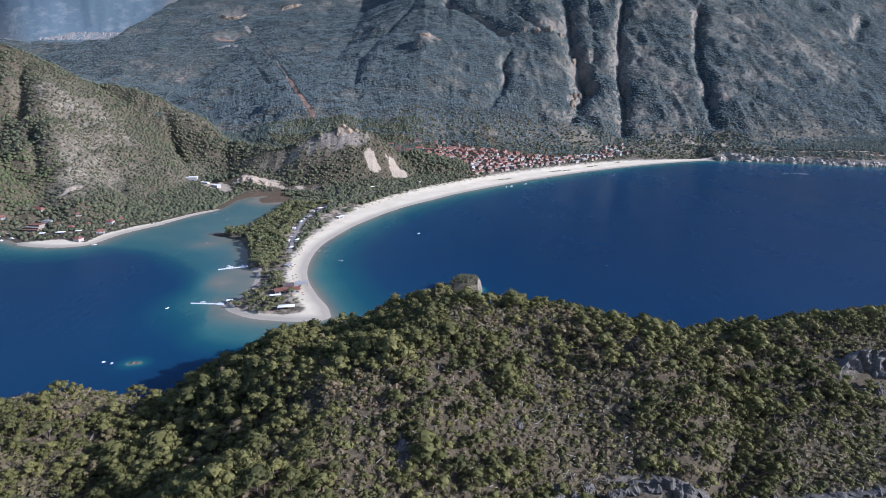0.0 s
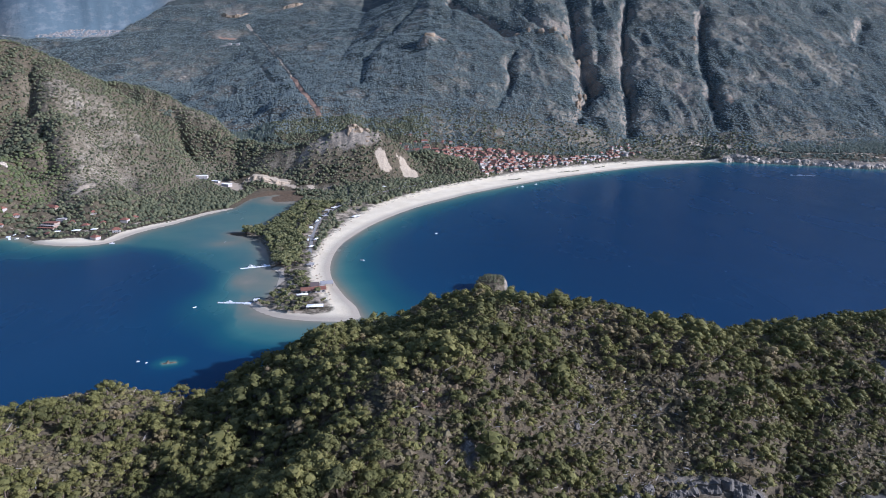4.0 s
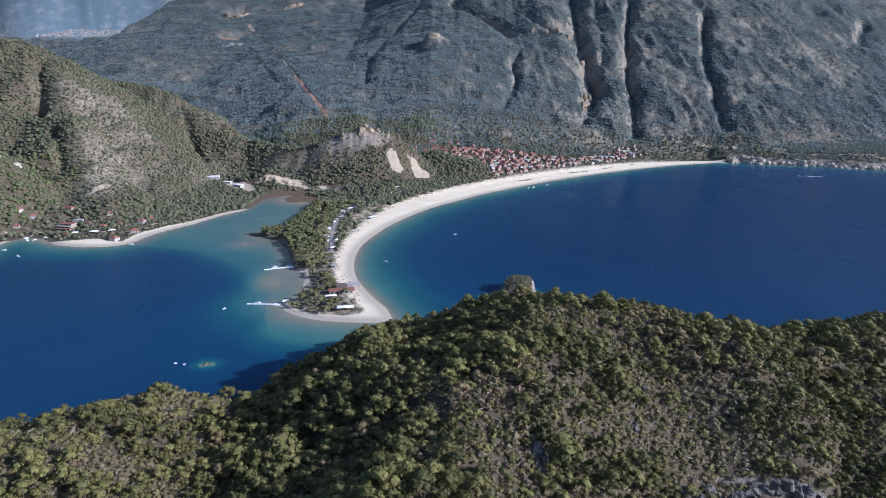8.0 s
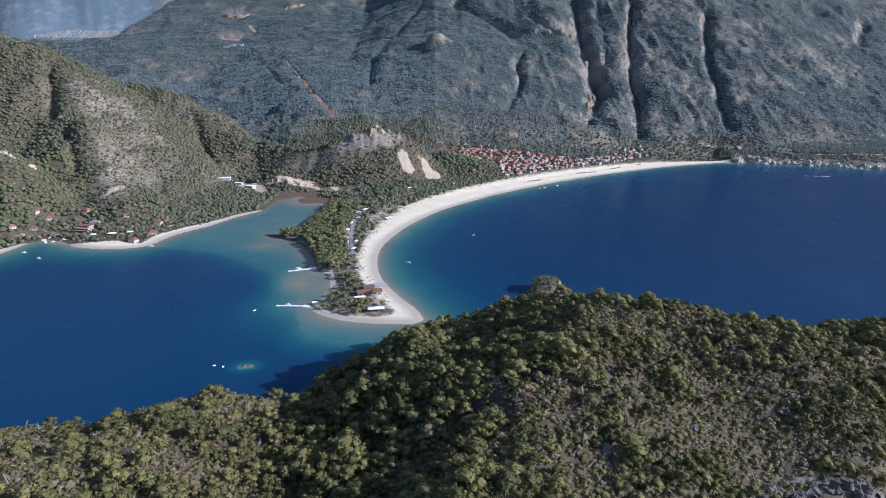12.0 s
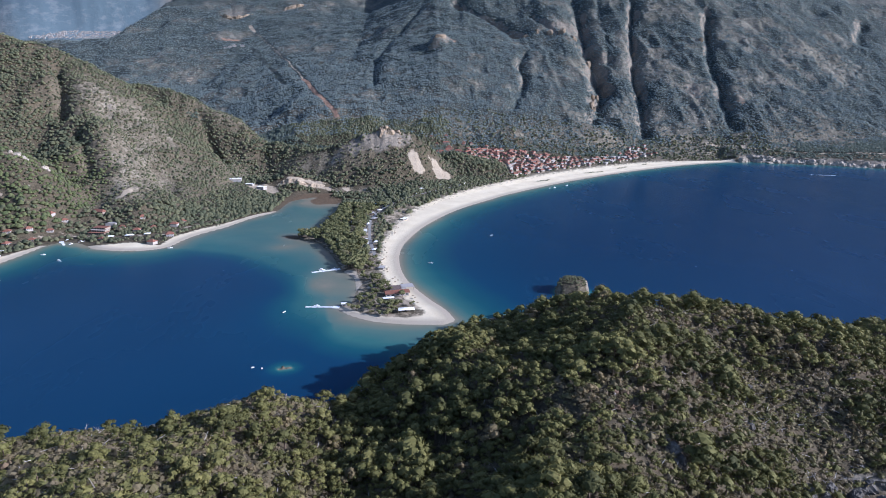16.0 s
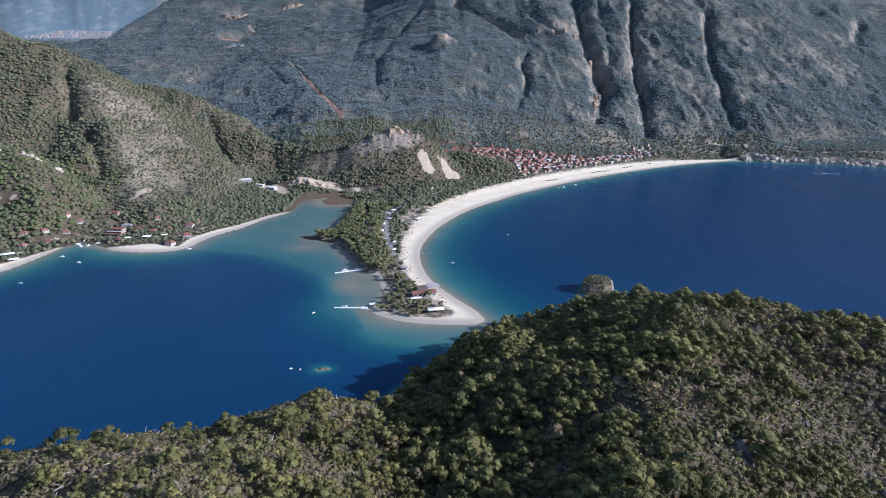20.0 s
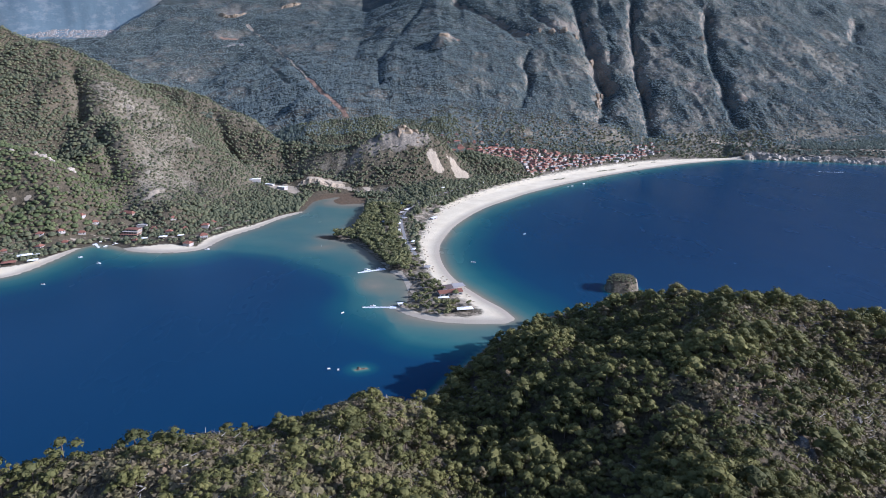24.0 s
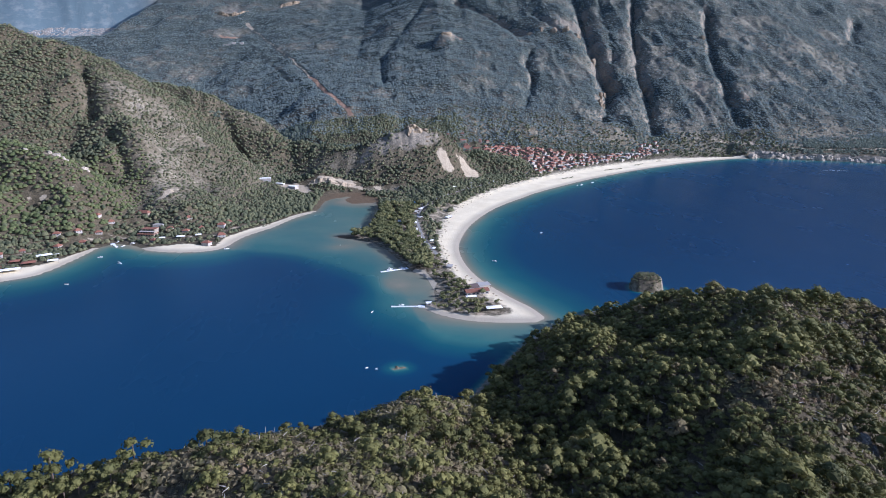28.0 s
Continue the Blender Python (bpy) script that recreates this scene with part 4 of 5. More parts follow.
for i in near:
    p = FULL_PINES[int(rng.integers(0, len(FULL_PINES)))]
    tall = H_PINE[i] > 8.5
    tree_thing("pine_tree", p[0], p[1], PX[i], H_PINE[i], W_PINE[i], rng.uniform(0, 6.28),
               "tall broad-crowned pine with olive-green needles" if tall else "small pine with olive-green needles on the slope", "tree", "pines on the headland")


def shore_tree(seed):
    r = np.random.default_rng(seed)
    wood, crown = [stick((0, 0, -0.1), (0.02, 0.0, 0.62), 0.035, 0.02)], []
    for k in range(4):
        a, d = k * 2.4, (0 if k == 0 else r.uniform(0.18, 0.32))
        c = np.array([d * math.cos(a), d * math.sin(a), r.uniform(0.5, 0.8)])
        wood.append(stick((0.01, 0, 0.4), c, 0.015, 0.005, 3))
        rad = r.uniform(0.2, 0.3)
        crown.append(blob(r, c, rad * 0.88, 0.3, 0.8))
        crown.append(tufts(r, c, rad, 22, 0.085, 0.85))
    return join(wood), join(crown)


SHORE_TREES = [shore_tree(800 + k) for k in range(8)]
X, Y, r = jitter_grid(-430, 120, 545, 1480, 6.4, 21)
sd = shore_distance(X, Y, MAIN_LOOP)
Z = land(X, Y)
road_x = np.interp(Y, (545, 768, 880, 1000, 1110, 1245, 1350), (-196, -208, -226, -228, -196, -105, -10))
west, north = road_x - X, smooth(1060, 1130, Y)            # metres towards the lagoon from the camp road
grove = smooth(6, 16, west) * (1 - north) * (Y > 690)      # tall pines along the lagoon
hedge = smooth(-2, -5, west) * smooth(-24, -18, west) * (Y > 740)   # low trees along the beach
chance = np.where(Y < 690, 0.80, 0.10 + 0.95 * grove + 0.85 * hedge * (1 - 0.4 * north) + 0.52 * north) + 0.5 * fbm(X, Y, 30, 2, 99)
keep = (sd > 6) & (Z < 16) & (sand_width(X, Y) < 0.495) & (bare_ground(X, Y) < 0.3) & off_plots(X, Y) & ((X > -330) | (Y > 1230)) & (r.uniform(0, 1, X.size) < chance)
keep &= off_line(X, Y, [(-208, 768), (-226, 880), (-228, 1000), (-196, 1110), (-105, 1245), (-10, 1350)], 5.5) & off_line(X, Y, [(-250, 860), (-262, 960), (-270, 1060)], 4.0)
keep &= ~((X > -232) & (X < -203) & (Y > 596) & (Y < 690) & (r.uniform(0, 1, X.size) < 0.72))
keep &= ~((np.abs(X + 172) < 12) & (Y > 588) & (Y < 606)) & ~((np.abs(X + 158) < 13) & (Y > 548) & (Y < 572))
X, Y, Z, n, grove, hedge = X[keep], Y[keep], Z[keep], int(keep.sum()), grove[keep], hedge[keep]
size = r.uniform(5.0, 9.5, n) * (1 - 0.25 * smooth(1060, 1200, Y)) * (1 + 0.45 * grove - 0.35 * hedge)
tip = Y < 760
for x, y, z, h in zip(X[tip], Y[tip], Z[tip], size[tip]):
    p = SHORE_TREES[int(rng.integers(0, 8))]
    tree_thing("shore_tree", p[0], p[1], (x, y, z - 0.1), h, h * rng.uniform(0.85, 1.15), rng.uniform(0, 6.28),
               "leafy dark green tree on the sandy spit", "tree", "trees at the tip of the spit")
tall = ~tip & (grove > 0.5)
strew("spit_pines", [p[1] for p in SHORE_TREES], np.stack([X, Y, Z], 1)[tall], size[tall], size[tall], WOODS, "tall olive-green pines along the lagoon side of the spit", "woodland")
low = ~tip & (grove <= 0.5)
strew("spit_woods", CLUMPS, np.stack([X, Y, Z - 0.4], 1)[low], size[low], size[low] * 1.1, HILL_WOOD, "dark green camp trees and hedges behind the beach", "woodland")

# trees between the houses of the beach town, and on the islet
X, Y, r = jitter_grid(-140, 1000, 1440, 1990, 9.6, 25)
sd = shore_distance(X, Y, MAIN_LOOP)
keep = (sd > 30) & (sand_width(X, Y) < 0.45) & (r.uniform(0, 1, X.size) < 0.30 + 0.25 * smooth(560, 640, X) + 0.5 * smooth(60, 20, X) * smooth(1560, 1500, Y))
X, Y, n = X[keep], Y[keep], int(keep.sum())
size = r.uniform(4.5, 8.0, n)
strew("town_trees", CLUMPS, np.stack([X, Y, land(X, Y) - 0.3], 1), size, size * 1.1, HILL_WOOD, "dark green garden trees among the town's houses", "trees")
X, Y, r = jitter_grid(-5, 50, 605, 655, 3.0, 27)
keep = (shore_distance(X, Y, ISLET_LOOP) > 0.3) & (X < 41)
size = r.uniform(2.0, 3.4, int(keep.sum()))
strew("islet_bushes", SHRUBS, np.stack([X, Y, land(X, Y) - 0.4], 1)[keep], size, size * 1.1, HILL_WOOD, "dark bushes crowning the rocky islet", "scrub")

# bleached dead branches and fallen trunks among the pines
r = np.random.default_rng(61)
n = 1500
X, Y = np.concatenate([r.uniform(-330, 150, n), r.uniform(20, 300, n // 2)]), np.concatenate([r.uniform(190, 400, n), r.uniform(250, 390, n // 2)])
keep = (shore_distance(X, Y, HEAD_LOOP) > 8) & (r.uniform(0, 1, X.size) < 0.35 + 0.4 * smooth(-40, 60, X) + 0.3 * smooth(-200, -240, X))
X, Y = X[keep], Y[keep]
Z = land(X, Y)
bits = []
for x, y, z in zip(X, Y, Z):
    a = r.uniform(0, 6.28)
    up = r.uniform(0.1, 0.9)
    k = r.uniform(2.2, 5.0)
    foot = np.array([x, y, z + r.uniform(0.5, 2.2)])
    end = foot + np.array([math.cos(a) * k, math.sin(a) * k, up * k * 0.6])
    bits.append(stick(foot, end, 0.2, 0.07, 4))
    for _ in range(3):
        p = foot + (end - foot) * r.uniform(0.3, 0.9)
        bits.append(stick(p, p + r.normal(size=3) * (0.8, 0.8, 0.6), 0.06, 0.02, 3))
v, f = join(bits)
tagged(new("dead_wood", mesh_from("dead_wood", v, f, DEAD)), "bleached dead branches lying among the scrub", "dead wood", kind="stuff")


def boulder(seed, size, detail=4):
    """A weathered block of limestone with clefts down its sides."""
    r = np.random.default_rng(seed)
    bm = bmesh.new()
    bmesh.ops.create_icosphere(bm, subdivisions=detail, radius=1.0)
    off = Vector(r.uniform(-9, 9, 3))
    for v in bm.verts:
        p = v.co.copy()
        cleft = abs(noise.noise(Vector((p.x * 2.6, p.y * 2.6, p.z * 0.7)) + off))
        k = 0.86 + 0.34 * noise.noise(p * 1.2 + off) + 0.42 * min(cleft, 0.35) + 0.12 * noise.noise(p * 5.0 + off) + 0.06 * noise.noise(p * 11.0 + off)
        v.co = p * k * size
    return part("rock", bm, STONE)


def cliff_face(name, line, foot, over, depth, material, label, seed, group="", cell=1.3, grain=1.0, lean=0.0):
    """A rugged rock wall along a line in plan: clefts, ledges and a broken top that runs back into the hill."""
    r = np.random.default_rng(seed)
    p = curve(line, 8)
    run = np.concatenate([[0], np.cumsum(np.hypot(*np.diff(p, axis=0).T))])
    nu = max(8, int(run[-1] / cell))
    u = np.linspace(0, run[-1], nu + 1)
    x, y = np.interp(u, run, p[:, 0]), np.interp(u, run, p[:, 1])
    tx, ty = np.gradient(x), np.gradient(y)
    l = np.hypot(tx, ty)
    nx, ny = ty / l, -tx / l
    taper = np.minimum(1.0, 3.5 * np.minimum(np.arange(nu + 1), nu - np.arange(nu + 1)) / nu)
    lean = lean or depth * 0.8
    top = land(x - nx * lean * 1.2, y - ny * lean * 1.2) + over * taper - 1.5 * (1 - taper)
    top = np.convolve(np.pad(top, 4, "edge"), np.ones(9) / 9, "valid")
    nv, nb = max(8, int((top.max() - foot) / cell)), 7
    off = Vector(r.uniform(-50, 50, 3))
    f = 1.0 / grain
    verts = []
    for i in range(nu + 1):
        for j in range(nv + nb + 1):
            v, back = min(j / nv, 1.0), max(0, j - nv) / nb
            inward = back * (depth * 1.4 + 3) + lean * v ** 1.6
            q = Vector((x[i] - nx[i] * inward, y[i] - ny[i] * inward, foot + v * (top[i] - foot) - back * back * (over + 4)))
            cleft = abs(noise.noise(Vector((q.x * 0.13, q.y * 0.13, q.z * 0.035)) * f + off))
            ledge = noise.noise(Vector((q.x * 0.04, q.y * 0.04, q.z * 0.25)) * f + off)
            rough = 0.45 * noise.noise(q * 0.28 * f + off) + 0.25 * noise.noise(q * 0.7 * f + off)
            d = depth * (1.3 * min(cleft, 0.4) + 0.35 * ledge + rough) * (0.3 + 0.7 * taper[i]) * (1 - 0.6 * back)
            verts.append((q.x + nx[i] * d, q.y + ny[i] * d, q.z + depth * 0.45 * v * (rough + 0.5 * noise.noise(q * 0.15 * f - off))))
    m = nv + nb + 1
    i, j = np.meshgrid(np.arange(nu), np.arange(m - 1), indexing="ij")
    k = (i * m + j).ravel()
    me = mesh_from(name, np.array(verts), np.stack([k, k + m, k + m + 1, k + 1], 1), material, smooth_faces=False)
    return tagged(new(name, me), label, "cliff", group)


for k, (line, foot, over, words) in enumerate(HEAD_CLIFFS):
    cliff_face("cliff", line, foot, over, 6.0, STONE, words, 1 + k, "cliffs of the headland")
for k, (line, over) in enumerate((([(-1350, 3700), (-1290, 3660), (-1210, 3630), (-1130, 3680)], 14), ([(-1010, 3800), (-960, 3770), (-900, 3780), (-850, 3820)], 14), ([(-118, 2536), (-96, 2520), (-72, 2518), (-50, 2536)], 9))):
    x, y = line[1]
    cliff_face("mountain_cliff", line, float(land(np.array([x]), np.array([y]))[0]) - 12, over, 8.0 + 6 * (k < 2), CRAG, "bare grey-brown limestone cliff on the forested mountainside", 40 + k, "rock faces of the mountain", 3.5 if k < 2 else 2.4, 4.0 if k < 2 else 2.2)
cliff_face("quarry_bluff", [(-462, 1250), (-440, 1252), (-415, 1248), (-385, 1252), (-352, 1260)], 5, 5.0, 7.0, TAN_ROCK, "tan eroded earth bluff on the valley floor", 4, "", 1.8, 2.0)
cliff_face("crag", [(-300, 1338), (-266, 1342), (-238, 1342), (-208, 1344), (-182, 1354), (-158, 1378)], 54, 2.0, 11.0, CRAG, "broad grey-brown limestone face of the crag", 5, "", 2.4, 2.6, 38.0)
for k, stretch in enumerate(([(868, 1836), (890, 1838), (910, 1816), (935, 1798), (965, 1788)], [(985, 1782), (1010, 1776), (1040, 1764), (1062, 1758)], [(1085, 1750), (1110, 1738), (1140, 1716), (1175, 1698), (1205, 1692)],
                             [(1220, 1692), (1255, 1694), (1290, 1688), (1330, 1670)], [(1345, 1662), (1390, 1642), (1440, 1622), (1490, 1600)])):
    cliff_face("cliff", stretch, -2, 3.5, 12.0, PALE_STONE, "pale tan rock cliff standing in the sea", 20 + k, "cliffs of the far coast", 2.4, 2.2)
for k, (x, y, w, h) in enumerate(((-812, 994, 7, 5), (-803, 997, 5, 4), (-820, 992, 5, 3.5), (-775, 1002, 6, 4), (-768, 1000, 4, 3), (-795, 993, 4, 3), (-852, 985, 5, 4))):
    rock = boulder(1300 + k, 1.0, 3)
    rock.data.materials.clear()
    rock.data.materials.append(PALE_STONE)
    rock.name = "hill_rock"
    tagged(rock, "pale limestone outcrop breaking the green hill", "rock", "outcrops of the green hill")
    rock.matrix_basis = Matrix.LocRotScale((x, y, float(land(np.array([x]), np.array([y]))[0]) + 0.1 * h), Euler((0, 0, k * 1.3)), (w, w * 0.7, h))

ROCKS = [boulder(900 + k, 1.0) for k in range(5)]
for k, rock in enumerate(ROCKS):
    tagged(rock, "weathered pale grey limestone outcrop on the slope", "rock", "limestone outcrops")
spots = [(-18, 252, 3.4, 3.6), (-15.5, 247, 2.6, 3.0), (-20, 257, 2.2, 2.4), (290, 362, 4, 5), (304, 366, 4, 6)]
pick = random.Random(31)
for k in range(14):
    spots.append((66 + k * 8.6 + pick.uniform(-4, 4), 266 + 0.1 * k + pick.uniform(-7, 7), pick.uniform(2.6, 5.6), pick.uniform(2.6, 6.2)))
for k in range(12):
    spots.append((pick.uniform(30, 190), pick.uniform(268, 330), pick.uniform(1.2, 2.6), pick.uniform(1.0, 2.4)))
for k, (x, y, w, h) in enumerate(spots):
    ob = ROCKS[k] if k < 5 else copy_thing(ROCKS[k % 5], Matrix.Identity(4))
    z = float(land(np.array([x]), np.array([y]))[0])
    ob.matrix_basis = Matrix.LocRotScale((x, y, max(z, -1) + h * 0.15), Euler((pick.uniform(-0.3, 0.3), pick.uniform(-0.3, 0.3), pick.uniform(0, 6.28))), (w, w * pick.uniform(0.7, 1.1), h))

# bare limestone faces standing out of the mountainside
for k, (x, y, w, h) in enumerate(((255, 2706, 16, 18), (300, 2694, 18, 16), (345, 2690, 14, 18), (398, 2672, 18, 20),
                                  (446, 2655, 16, 22), (492, 2642, 18, 20), (452, 2130, 15, 22), (466, 2185, 14, 24), (478, 2235, 14, 20), (512, 2290, 13, 22), (520, 2480, 14, 24), (690, 2330, 11, 18),
                                  (1010, 2560, 13, 18), (735, 2560, 12, 20))):
    rock = boulder(1100 + k, 1.0, 3)
    rock.data.materials.clear()
    rock.data.materials.append(CRAG)
    rock.name = "mountain_rock"
    tagged(rock, "bare grey-brown limestone face on the scrubby mountainside", "rock", "rock faces of the mountain")
    z = float(land(np.array([x]), np.array([y]))[0])
    rock.matrix_basis = Matrix.LocRotScale((x, y, z - 0.25 * h), Euler((pick.uniform(-0.2, 0.2), pick.uniform(-0.2, 0.2), pick.uniform(0, 6.28))), (w, w * 0.8, h))

CLIFFS = []
for k in range(4):
    rock = boulder(950 + k, 1.0, 3)
    rock.data.materials.clear()
    rock.data.materials.append(PALE_STONE)
    rock.name = "sea_cliff_rock"
    CLIFFS.append(tagged(rock, "pale weathered rock face at the water's edge", "rock", "rocks along the far coast"))
coast = curve(CLIFF_COAST, 12)
coast = coast[(coast[:, 0] < 1700)]
for k, (x, y) in enumerate(p for i, p in enumerate(coast) if i < 4 or math.sin(i * 0.37) + 0.6 * math.sin(i * 1.13) > -0.45):
    ob = CLIFFS[k] if k < 4 else copy_thing(CLIFFS[k % 4], Matrix.Identity(4))
    w, h = pick.uniform(6, 15), pick.uniform(4, 12) * (0.75 + 0.5 * math.sin(k * 0.9) ** 2)
    ob.matrix_basis = Matrix.LocRotScale((x + pick.uniform(-4, 4), y + pick.uniform(1, 7), h * 0.25), Euler((0, 0, pick.uniform(0, 6.28))), (w, w * pick.uniform(0.6, 1.0), h))

# ---------------------------------------------------------------- buildings
def box(bm, x, y, z, sx, sy, sz, turn=0.0):
    """A block standing on z, centred over x, y."""
    m = Matrix.Translation((x, y, z + sz / 2)) @ Matrix.Rotation(turn, 4, "Z") @ Matrix.Diagonal((sx, sy, sz, 1))
    return bmesh.ops.create_cube(bm, size=1, matrix=m)["verts"]


def block(name, dims, material, parent, label=""):
    bm = bmesh.new()
    for d in dims:
        box(bm, *d)
    return part(name, bm, material, parent, label)


def hip_roof(name, sx, sy, z, rise, material, parent, over=0.6, hip=0.5, label=""):
    """A tiled roof with eaves of some thickness; hip 0 is a gable."""
    bm = bmesh.new()
    a, b, t = sx / 2 + over, sy / 2 + over, 0.22
    k = max(a - hip * b * 1.6, 0.2) if hip else a
    low = [bm.verts.new((x, y, z)) for x, y in ((-a, -b), (a, -b), (a, b), (-a, b))]
    mid = [bm.verts.new((x, y, z + t)) for x, y in ((-a, -b), (a, -b), (a, b), (-a, b))]
    r0, r1 = bm.verts.new((-k, 0, z + t + rise)), bm.verts.new((k, 0, z + t + rise))
    bm.faces.new(low[::-1])
    for i in range(4):
        j = (i + 1) % 4
        bm.faces.new((low[i], low[j], mid[j], mid[i]))
    bm.faces.new((mid[0], mid[1], r1, r0))
    bm.faces.new((mid[2], mid[3], r0, r1))
    bm.faces.new((mid[1], mid[2], r1))
    bm.faces.new((mid[3], mid[0], r0))
    return part(name, bm, material, parent, label)


def house(sx, sy, storeys, walls, roof, flat=False, name="house"):
    """A house on its plot: walls, roof, chimney, door, windows on the two long sides, a balcony on taller ones."""
    ob = new(name)
    h = 2.6 * storeys
    block("wall", [(0, 0, -3.0, sx, sy, h + 3.0)], walls, ob)
    if flat:
        block("roof", [(0, 0, h, sx + 0.3, sy + 0.3, 0.25), (0, sy / 2, h + 0.25, sx + 0.3, 0.25, 0.6), (0, -sy / 2, h + 0.25, sx + 0.3, 0.25, 0.6)], walls, ob, "flat roof with a low parapet")
    else:
        top = hip_roof("roof", sx, sy, h, 0.34 * sy, roof, ob)
        block("chimney", [(sx * 0.22, sy * 0.12, h + 0.4, 0.7, 0.7, 0.26 * sy)], walls, top)
    block("door", [(0, -sy / 2 - 0.03, 0.05, 1.1, 0.08, 2.1)], TIMBER, ob)
    n = max(2, int(sx / 4))
    for side in (-1,):
        for f in range(storeys):
            for i in range(n):
                x = (i + 0.5) / n * sx - sx / 2
                if side < 0 and f == 0 and abs(x) < 1.3:
                    continue
                block("window", [(x, side * (sy / 2 + 0.02), f * 2.6 + 0.85, 1.3, 0.08, 1.35)], GLASS_DARK, ob)
    if storeys > 1:
        deck = block("balcony", [(0, -sy / 2 - 0.65, 2.75, sx * 0.8, 1.3, 0.18)], RENDERED, ob)
        block("railing", [(0, -sy / 2 - 1.27, 2.93, sx * 0.8, 0.06, 0.9)], METAL, deck)
    return ob


def settle(ob, x, y, turn, lift=0.0):
    """Stand a thing on the ground at x, y."""
    z = float(land(np.array([x]), np.array([y]))[0])
    ob.matrix_basis = Matrix.LocRotScale((x, y, max(z, 0) + lift), Euler((0, 0, radians(turn))), None)
    return ob


HOUSE_KINDS = [((11, 9, 2, RENDERED, TERRACOTTA), "two-storey white house with a hipped terracotta roof"),
               ((14, 10, 2, OCHRE, TERRACOTTA), "two-storey ochre house under a terracotta tile roof"),
               ((18, 11, 3, RENDERED, TERRACOTTA), "three-storey white hotel with a terracotta roof and balconies"),
               ((9, 8, 1, RENDERED, TERRACOTTA), "small white cottage with a terracotta tile roof"),
               ((15, 11, 2, RENDERED, GREY_ROOF, True), "flat-roofed white two-storey building in the town"),
               ((22, 10, 2, OCHRE, TERRACOTTA), "long ochre terrace under a red tile roof")]
PROTOS = {}


def put_house(kind, x, y, turn, group="houses of the beach town"):
    args, label = HOUSE_KINDS[kind]
    if kind not in PROTOS:
        PROTOS[kind] = tagged(house(*args), label, "house", group)
        return settle(PROTOS[kind], x, y, turn)
    ob = copy_thing(PROTOS[kind], Matrix.Identity(4))
    ob["group"] = group
    return settle(ob, x, y, turn)


# the town behind the beach: rows that follow the shore
pick = random.Random(5)
placed = []
for row in range(21):
    for col in range(48):
        along, back = col * 16 + pick.uniform(-5, 5) + (row % 2) * 8, 60 + row * 15.5 + pick.uniform(-4, 4)
        x, y = 70 + along * 0.75 - back * 0.62, 1340 + along * 0.66 + back * 0.76
        middle = math.exp(-((along - 190) / 170) ** 2)
        if x < -130 or x > 640 or y > 1960 or (x < 60 and y < 1500) or back > 120 + 250 * middle or pick.random() > 0.86 - 0.3 * (along > 420):
            continue
        if sand_width(np.array([x]), np.array([y]))[0] > 0.42 or any((x - a) ** 2 + (y - b) ** 2 < 165 for a, b in placed):
            continue
        if float(land(np.array([x]), np.array([y]))[0]) > 66:
            continue
        placed.append((x, y))
        white = pick.random() < 0.42 - 0.0016 * back
        kind = (4 if pick.random() < 0.7 else 0) if white else pick.choice((0, 1, 1, 3, 3, 3, 5))
        put_house(kind, x, y, 41 + pick.choice((0, 0, 90)) + pick.uniform(-10, 10))

# the older quarter on the rise above
for row in range(7):
    for col in range(9):
        x, y = -150 + col * 25 + pick.uniform(-6, 6), 1640 + row * 27 + pick.uniform(-6, 6)
        if pick.random() < 0.72 and float(land(np.array([x]), np.array([y]))[0]) < 72 and not any((x - a) ** 2 + (y - b) ** 2 < 380 for a, b in placed):
            placed.append((x, y))
            put_house(pick.choice((0, 1, 3, 5, 5)), x, y, pick.choice((0, 90)) + pick.uniform(-14, 14))

# houses and hotels round the lagoon
for x, y, turn, kind in ((-664, 945, -20, 5), (-744, 845, 15, 3), (-760, 790, 20, 3), (-772, 760, 30, 0), (-745, 722, 25, 3),
                         (-700, 872, 20, 3), (-536, 952, 40, 3), (-610, 905, 10, 3), (-590, 930, 30, 3), (-246, 908, 70, 3), (-232, 749, 65, 3)):
    put_house(kind, x, y, turn, "houses round the lagoon").location.z -= 1.6


def terrace_hotel():
    """Stepped hotel: three storeys that stand back one over the other, each with its flat roof and glazed front."""
    ob = new("terraced_hotel")
    for k in range(3):
        block("storey", [(0, k * 4.0, k * 3.0 - (3 if k == 0 else 0), 26 - k * 3, 12, 3.0 + (3 if k == 0 else 0))], OCHRE, ob)
        block("roof", [(0, k * 4.0 - 0.4, k * 3.0 + 3.0, 27.5 - k * 3, 13.4, 0.3)], TERRACOTTA if k != 1 else RENDERED, ob)
        for i in range(6 - k):
            block("window", [((i - (5 - k) / 2) * 4, k * 4.0 - 6.03, k * 3.0 + 0.5, 2.4, 0.08, 1.9)], GLASS_DARK, ob)
    return tagged(ob, "stepped ochre hotel with terracotta terraces above the lagoon", "hotel")


settle(terrace_hotel(), -636, 884, -8)


